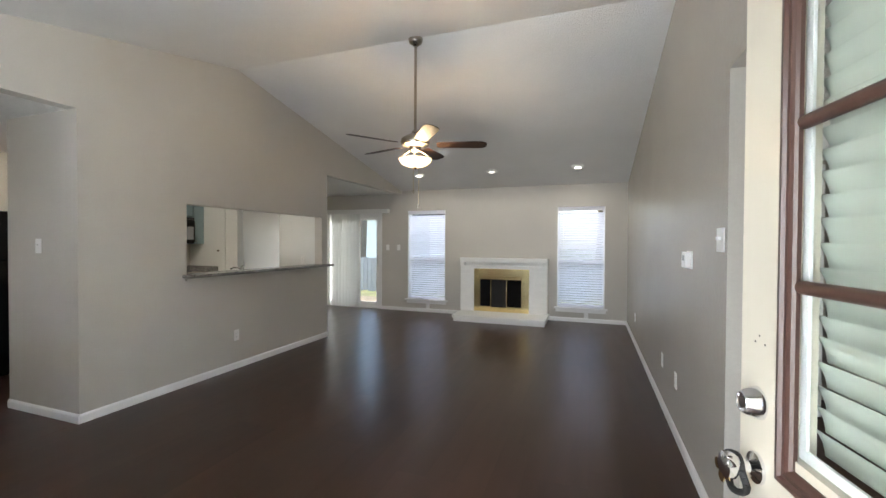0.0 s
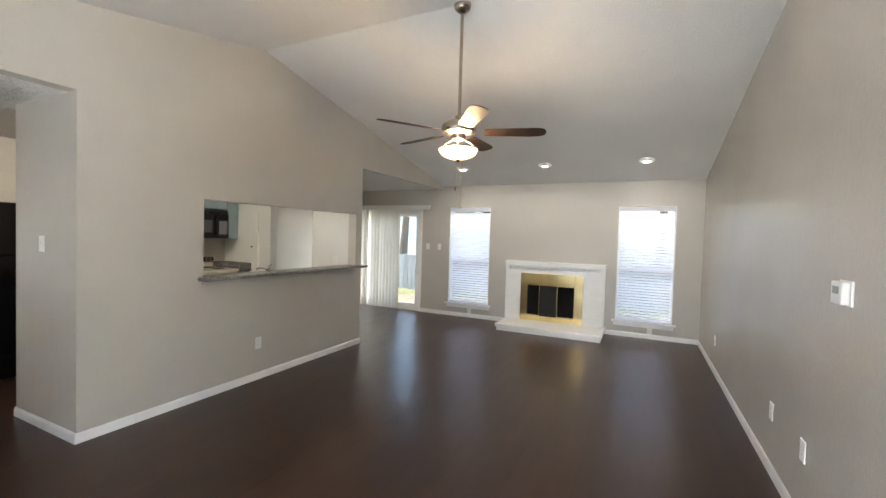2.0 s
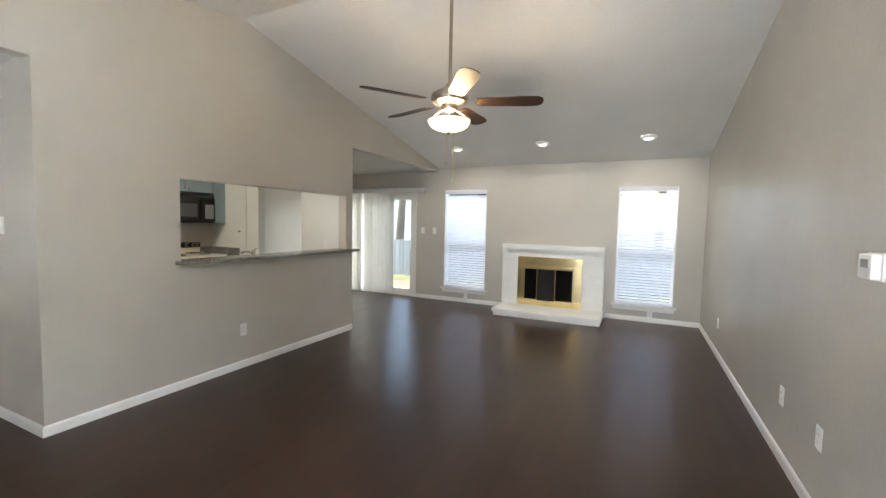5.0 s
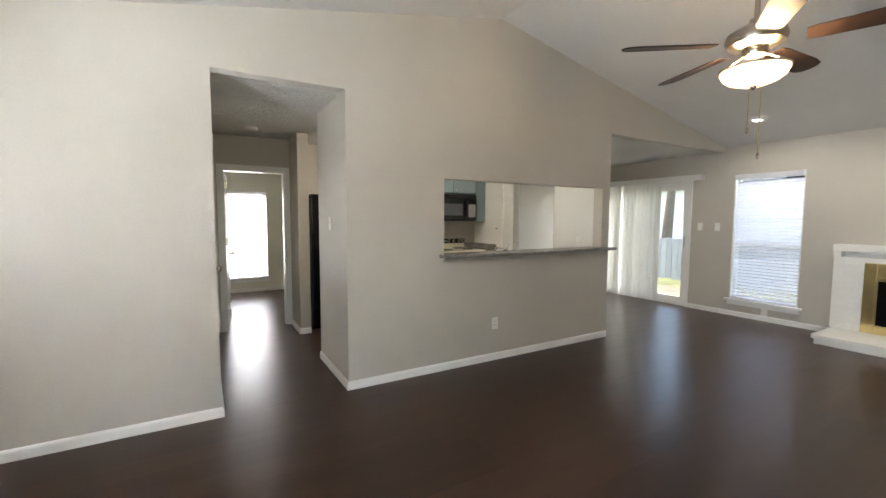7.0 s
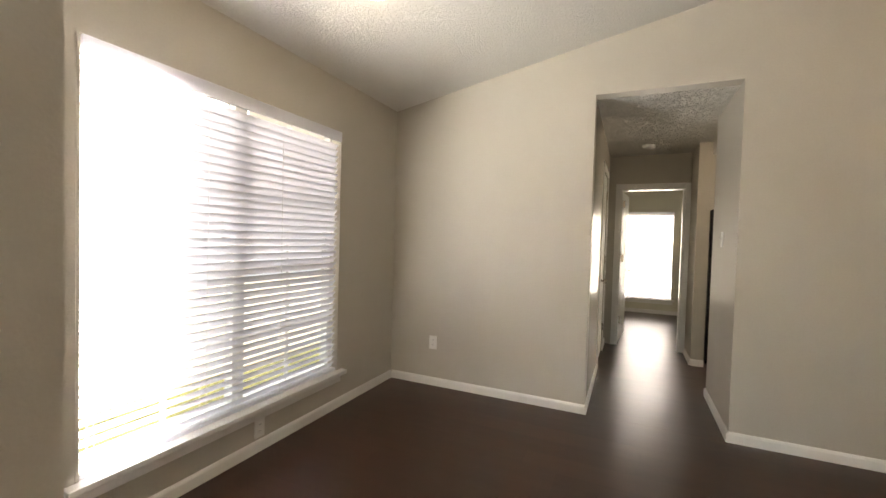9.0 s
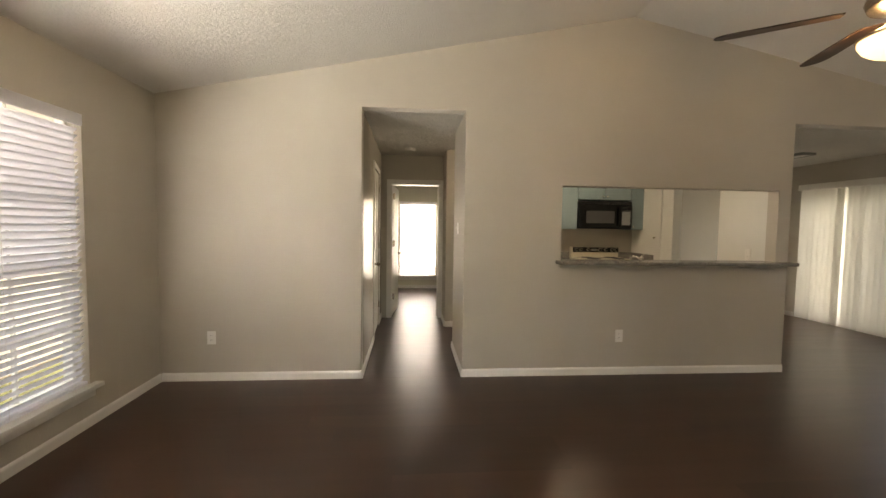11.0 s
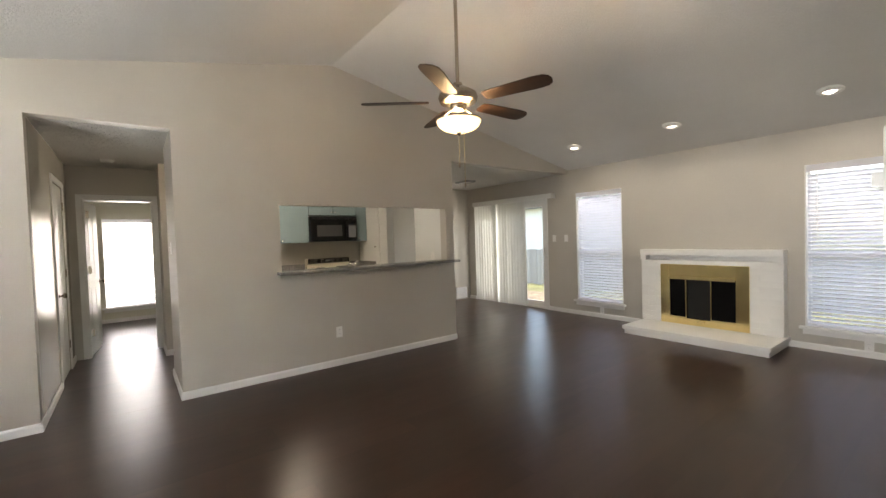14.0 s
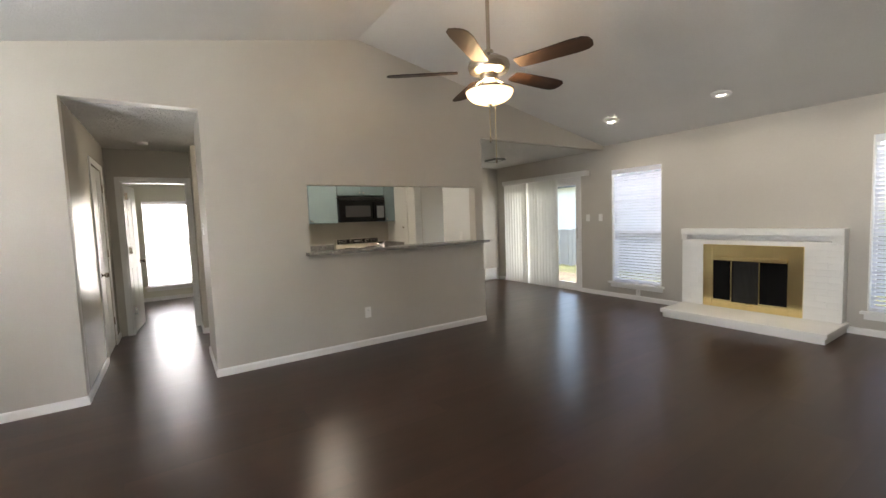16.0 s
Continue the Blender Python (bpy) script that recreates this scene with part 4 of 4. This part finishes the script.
def cabinet(name, y0, y1, z0, z1, deep, doors, label, knob_low=True, single_right=False):
    ob = thing(name, pose(KB, (y0 + y1) / 2, z0), label, "cabinet", "pale blue kitchen cabinets")
    w, h = y1 - y0, z1 - z0
    part("body", B(0.001, deep - 0.02, -w / 2 + 0.001, w / 2 - 0.001, 0, h, bevel=0.002), CABINET, ob)
    dwid = w / doors
    for i in range(doors):
        a = -w / 2 + i * dwid + 0.004
        b = a + dwid - 0.008
        df = bmesh.new()
        box(df, deep - 0.0195, deep, a, b, 0.006, h - 0.006, bevel=0.003)
        leaf = part("door", df, CABINET, ob)
        ky = b - 0.03 if (i % 2 == 0) != single_right else a + 0.03
        kz = 0.045 if knob_low else h - 0.045
        part("knob", lathe(bmesh.new(), [(0, 0), (0.006, 0), (0.005, 0.012), (0.013, 0.018), (0.013, 0.024), (0.008, 0.028), (0, 0.028)], 16, pose(deep, ky, kz, 0, 90, 0)), CHROME, leaf, "", True)
    return ob


cabinet("wall_cabinet", 3.70, 4.126, 1.345, 2.15, 0.33, 1, "pale blue wall cabinet door with chrome knob")
cabinet("wall_cabinet", 4.13, 4.585, 1.345, 2.15, 0.33, 1, "pale blue wall cabinet beside the microwave", single_right=True)
cabinet("wall_cabinet", 4.589, 5.405, 1.785, 2.15, 0.33, 2, "short pale blue wall cabinet over the microwave")
cabinet("wall_cabinet", 5.409, 5.619, 1.345, 2.15, 0.33, 1, "narrow pale blue wall cabinet at the kitchen's end", single_right=True)
cabinet("base_cabinet", 3.86, 4.60, 0.0, 0.87, 0.60, 2, "pale blue base cabinet beside the stove", knob_low=False)
cabinet("base_cabinet", 5.376, 5.619, 0.0, 0.87, 0.60, 1, "narrow pale blue base cabinet at the kitchen's end", knob_low=False)
for y0, y1 in ((3.86, 4.602), (5.375, 5.618)):
    ct = thing("worktop", pose(KB, (y0 + y1) / 2, 0.871), "dark grey stone worktop with low upstand", "worktop")
    w = y1 - y0
    part("stone_slab", B(0.001, 0.64, -w / 2, w / 2, 0, 0.035, bevel=0.004), GRANITE, ct)
    part("upstand", B(0.001, 0.02, -w / 2, w / 2, 0.0352, 0.12, bevel=0.002), GRANITE, ct)
    if y1 > 5:
        part("side_upstand", B(0.021, 0.635, w / 2 - 0.02, w / 2, 0.0352, 0.12, bevel=0.002), GRANITE, ct)
sink = thing("sink_counter", pose(-0.13, 4.30, 0.0), "dark grey stone sink counter behind the pass-through", "worktop")
part("base", B(-0.58, -0.001, -1.30, 0.95, 0, 0.869), CABINET, sink, "pale blue base units")
part("stone_slab", B(-0.63, -0.001, -1.31, 0.97, 0.87, 0.905, bevel=0.004), GRANITE, sink)
fau = thing("faucet", pose(-0.26, 4.42, 0.905), "chrome kitchen faucet with a lever", "faucet")
part("base", lathe(bmesh.new(), [(0, 0.0005), (0.028, 0.0005), (0.026, 0.02), (0.019, 0.03), (0.017, 0.16), (0.021, 0.175), (0.015, 0.19), (0, 0.192)], 20), CHROME, fau, "", True)
sp = bmesh.new()
pts = [(0.0, 0, 0.15), (-0.05, -0.015, 0.175), (-0.10, -0.03, 0.178), (-0.14, -0.04, 0.155)]
for p, q in zip(pts, pts[1:]):
    tube(sp, p, q, 0.012, n=14)
part("spout", sp, CHROME, fau, "", True)
part("lever", tube(bmesh.new(), (0, 0, 0.19), (0.012, 0.03, 0.215), 0.008, 0.005, n=12), CHROME, fau, "", True)

mw = thing("microwave", pose(KB, 4.997, 1.355), "black over-range microwave with dark window", "microwave")
part("body", B(0.001, 0.36, -0.404, 0.404, 0, 0.405, bevel=0.004), BLACK, mw)
dr = bmesh.new()
box(dr, 0.3602, 0.385, -0.40, 0.215, 0.02, 0.355, bevel=0.006)
md = part("door", dr, BLACK, mw)
part("window", B(0.3852, 0.3866, -0.30, 0.13, 0.085, 0.265), material("grey_smoked_window", (0.05, 0.05, 0.05), rough=0.12), md, "smoked grey window")
part("handle", tube(bmesh.new(), (0.41, 0.19, 0.05), (0.41, 0.19, 0.33), 0.011, n=12), BLACK, md, "", True)
part("control_panel", B(0.3602, 0.383, 0.222, 0.40, 0.02, 0.355, bevel=0.004), BLACK, mw)
# the silver tone paints the window's reflection onto the keypad
part("keypad", B(0.3832, 0.385, 0.245, 0.375, 0.06, 0.26, bevel=0.001), material("keypad_window_reflection", (0.30, 0.31, 0.32), rough=0.25, metal=0.6), mw, "keypad with the window's silver reflection put into its colour")
part("display", B(0.3832, 0.3845, 0.245, 0.375, 0.285, 0.325), DARKGLASS, mw)
for i in range(5):
    part("vent_slot", B(0.3602, 0.372, -0.38, 0.38, 0.363 + i * 0.008, 0.367 + i * 0.008), BLACKMATT, mw)

st = thing("stove", pose(KB, 4.99, 0.0), "cream electric stove with black control panel", "stove")
part("body", B(0.001, 0.62, -0.38, 0.38, 0.0, 0.88, bevel=0.004), CREAMENAMEL, st)
part("cooktop", B(0.001, 0.66, -0.382, 0.382, 0.8805, 0.915, bevel=0.006), CREAMENAMEL, st)
part("back_riser", B(0.002, 0.075, -0.378, 0.378, 0.9155, 0.990, bevel=0.004), CREAMENAMEL, st)
cp = part("control_panel", B(0.002, 0.10, -0.378, 0.378, 0.9902, 1.072, bevel=0.005), CREAMENAMEL, st)
part("panel_face", B(0.1002, 0.104, -0.365, 0.365, 0.993, 1.069), BLACK, cp, "black control face")
for y in (-0.31, -0.24, -0.12, 0.06, 0.16, 0.26, 0.325):
    part("control_knob", lathe(bmesh.new(), [(0.020, 0), (0.0255, 0), (0.0255, 0.003), (0.020, 0.003), (0.020, 0)], 18, pose(0.1042, y, 1.031, 0, 90, 0)), CREAMENAMEL, cp, "cream ringed dial", True)
    part("dial_cap", tube(bmesh.new(), (0.1042, y, 1.031), (0.124, y, 1.031), 0.0165, n=14), BLACK, cp)
part("clock_face", B(0.1042, 0.1055, -0.07, 0.015, 1.016, 1.046), GREYMARK, cp)
for x, y, r in ((0.2, -0.19, 0.075), (0.2, 0.19, 0.095), (0.46, -0.19, 0.095), (0.46, 0.19, 0.075)):
    coil = bmesh.new()
    for k in range(4):
        rr = r * (k + 1) / 4
        for i in range(20):
            a, b = 2 * math.pi * i / 20, 2 * math.pi * (i + 1) / 20
            tube(coil, (x + rr * math.cos(a), y + rr * math.sin(a), 0.922), (x + rr * math.cos(b), y + rr * math.sin(b), 0.922), 0.0045, n=5)
    part("burner_coil", coil, BLACKMATT, st, "black burner coil")
part("oven_door", B(0.6205, 0.645, -0.365, 0.365, 0.2, 0.80, bevel=0.006), BLACK, st)
part("oven_handle", tube(bmesh.new(), (0.67, -0.3, 0.83), (0.67, 0.3, 0.83), 0.011), CHROME, st)

fr = thing("refrigerator", pose(KB, 3.29, 0.0), "tall black refrigerator beside the hall", "refrigerator")
part("body", B(0.03, 0.66, -0.54, 0.36, 0.02, 1.68, bevel=0.008), BLACK, fr)
part("freezer_door", B(0.6605, 0.73, -0.538, 0.358, 1.19, 1.68, bevel=0.012), BLACK, fr)
part("door", B(0.6605, 0.73, -0.538, 0.358, 0.05, 1.18, bevel=0.012), BLACK, fr)
for z0, z1 in ((1.22, 1.5), (0.7, 1.15)):
    part("handle", tube(bmesh.new(), (0.765, 0.30, z0), (0.765, 0.30, z1), 0.012), BLACK, fr)
pd = thing("pantry_door", pose(-2.15, 5.62, 0), "white pantry cupboard door with a small knob", "door")
part("door_panel", B(-0.12, 0.32, -0.02, -0.0005, 0.10, 2.10, bevel=0.003), WHITEWALL, pd)
part("knob", lathe(bmesh.new(), [(0, 0), (0.007, 0), (0.006, 0.012), (0.015, 0.018), (0.015, 0.025), (0, 0.028)], 16, pose(0.206, -0.02, 1.24, 90, 0, 0)), NICKEL, pd, "", True)
kl = thing("kitchen_ceiling_light", pose(-1.30, 3.9, FLAT), "round white kitchen ceiling light", "ceiling light")
part("base", lathe(bmesh.new(), [(0, -0.001), (0.16, -0.001), (0.16, -0.02), (0, -0.02)], 28), TRIM, kl)

# ---- outside ----
ground = structure("ground", B(-120, 120, -120, 120, -0.4, -0.13), GRASS, "winter lawn with bare patches and leaf litter", "ground")
structure("pavement_patio", B(-3.2, 0.6, BACK + 0.17, BACK + 2.1, -0.129, -0.06), LITTER, "small patio strewn with brown leaf litter", "patio")
structure("pavement_walk", B(-14, 14, -8.9, -1.62, -0.129, -0.09), CONCRETE, "pale concrete walk between the houses", "pavement")
structure("pavement_porch", B(2.9, 4.6, -1.6, 0.50, -0.129, -0.02), CONCRETE, "concrete porch at the front door", "porch")
structure("roof_porch", B(-1.2, 5.2, -1.7, -0.17, 2.36, 2.50), TRIM, "white porch soffit over the front window", "roof")
fence = thing("fence", pose(0, 11.8, -0.13), "weathered pale grey board fence behind the lawn", "fence")
fmesh = mesh_of("board", B(-0.068, 0.068, -0.01, 0.01, 0.03, 1.05, bevel=0.004), FENCE)
for i in range(130):
    b = new("board", fmesh)
    b.parent = fence
    b.location = (-10 + i * 0.142, random.uniform(-0.004, 0.004), random.uniform(-0.015, 0.015))
for z in (0.25, 0.80):
    part("rail", B(-10.1, 8.6, 0.015, 0.055, z, z + 0.09), FENCE, fence)


def tree(m, height, spread, leaves, seed, label):
    rnd = random.Random(seed)
    ob = thing("tree", m, label, "tree")
    tr = bmesh.new()
    tips = []

    def limb(p, d, length, r, depth):
        q = p + d * length
        tube(tr, p, q, r, r * 0.66, n=8)
        if depth == 0:
            tips.append((q, d))
            return
        for _ in range(3 if depth > 1 else 4):
            nd = (d + Vector((rnd.uniform(-1, 1), rnd.uniform(-1, 1), rnd.uniform(-0.25, 0.6))) * 0.75).normalized()
            limb(q, nd, length * rnd.uniform(0.55, 0.8), r * 0.6, depth - 1)

    limb(Vector((0, 0, 0)), Vector((0.05, 0.02, 1)).normalized(), height * 0.36, height * 0.028, 4)
    part("trunk", tr, BARK, ob)
    lv = bmesh.new()
    for _ in range(leaves):
        q, d = rnd.choice(tips)
        c = q + Vector((rnd.gauss(0, 1), rnd.gauss(0, 1), rnd.gauss(0, 0.8))) * spread
        s = rnd.uniform(0.05, 0.10)
        e = Euler((rnd.uniform(0, 6), rnd.uniform(0, 6), rnd.uniform(0, 6))).to_matrix()
        lv.faces.new([lv.verts.new(c + e @ Vector(k) * s) for k in ((-1, 0, 0), (0, -0.5, 0.15), (1, 0, 0), (0, 0.5, 0.15))])
    part("crown", lv, LEAF, ob, "thin brown and green leaves")
    return ob


tree(pose(-6.5, 17.5, -0.13), 8.0, 0.35, 2600, 3, "leafy tree with autumn leaves behind the fence")
tree(pose(3.9, 15.5, -0.13), 7.0, 0.30, 900, 8, "half-bare winter tree behind the fence")
nb = thing("neighbour_house", pose(-13.0, 20, -0.13), "pale house with a grey roof behind the fence", "house")
part("wall", B(-7, 9, 0, 8, 0, 2.9), WHITEWALL, nb)
rf = bmesh.new()
for pts in ([(-7.4, -0.4, 2.85), (9.4, -0.4, 2.85), (9.4, 4, 4.8), (-7.4, 4, 4.8)], [(-7.4, 8.4, 2.85), (9.4, 8.4, 2.85), (9.4, 4, 4.8), (-7.4, 4, 4.8)]):
    vs = [rf.verts.new(p) for p in pts]
    vt = [rf.verts.new((p[0], p[1], p[2] + 0.15)) for p in pts]
    rf.faces.new(vs)
    rf.faces.new(vt)
    for i in range(4):
        rf.faces.new([vs[i], vs[(i + 1) % 4], vt[(i + 1) % 4], vt[i]])
part("roof", rf, SHINGLE, nb)
nf = thing("facing_house", pose(-2.5, -9.0, -0.13), "shaded pale blue house across the walk, roofline made up for a sun patch", "house")
fwl = bmesh.new()
# made-up roofline, its valley drawn to outline a sun patch on the front blind
gp = [(-12, 0), (13, 0), (13, 3.2), (0.9, 8.2), (-0.6, 4.75), (-4.5, 8.1), (-12, 3.2)]
lo = [fwl.verts.new((x, 0, z)) for x, z in gp]
hi = [fwl.verts.new((x, -7, z)) for x, z in gp]
fwl.faces.new(lo)
fwl.faces.new(hi)
for i in range(len(gp)):
    j = (i + 1) % len(gp)
    fwl.faces.new([lo[i], lo[j], hi[j], hi[i]])
part("wall", fwl, HOUSE, nf)
for x in (-3.0, 1.5, 5.0):
    wdw = part("window", B(x - 0.5, x + 0.5, 0.002, 0.05, 1.0, 2.2), TRIM, nf)
    part("pane", B(x - 0.44, x + 0.44, 0.051, 0.056, 1.06, 2.14), DARKGLASS, wdw)

# ---- floor planks, nearest pieces last ----
PW, GAP = 0.182, 0.0
plank_meshes = {}


def plank_mesh(w, l):
    key = (round(w, 3), round(l, 3))
    if key not in plank_meshes:
        bm = bmesh.new()
        box(bm, -w / 2, w / 2, -l / 2, l / 2, -0.0118, 0)
        plank_meshes[key] = mesh_of("plank", bm, PLANK)
    return plank_meshes[key]


rnd = random.Random(5)
x = 0.0
while x < RIGHT - 0.001:
    w = min(PW, RIGHT - x)
    y = -rnd.choice([0.2, 0.4, 0.6, 0.8, 1.0])
    while y < BACK:
        a, b = max(y, 0.0), min(y + 1.22, BACK)
        if b - a > 0.02:
            p = new("plank", plank_mesh(w - GAP, b - a - GAP))
            p.parent = floor
            p.location = (x + w / 2, (a + b) / 2, 0.0)
            p.rotation_euler = (0, rnd.gauss(0, 0.0002), 0)
        y += 1.22
    x += PW
rest_v, rest_f = [], []
for X0, X1r, Y0, Y1 in ((BED - 0.1, -0.001, 0.1, BACK + 0.05), (RIGHT + 0.001, 6.3, 0.95, 5.25)):
    x = X0
    while x < X1r:
        w = min(PW, X1r - x)
        y = Y0 - rnd.choice([0.2, 0.4, 0.6, 0.8, 1.0])
        while y < Y1:
            a, b = max(y, Y0), min(y + 1.22, Y1)
            k = len(rest_v)
            cup = rnd.gauss(0, 0.00001)
            for z, c in ((-0.0118, 0.0), (0.0, cup)):
                rest_v += [(x, a, z + c), (x + w, a, z - c), (x + w, b, z - c), (x, b, z + c)]
            rest_f += [(k + 4, k + 5, k + 6, k + 7), (k, k + 1, k + 5, k + 4), (k + 1, k + 2, k + 6, k + 5), (k + 2, k + 3, k + 7, k + 6), (k + 3, k, k + 4, k + 7)]
            y += 1.22
        x += PW
me = bpy.data.meshes.new("planks")
me.from_pydata(rest_v, [], rest_f)
me.materials.append(PLANKS)
rest = new("planks", me)
rest.parent = floor
tagged(rest, kind="stuff")
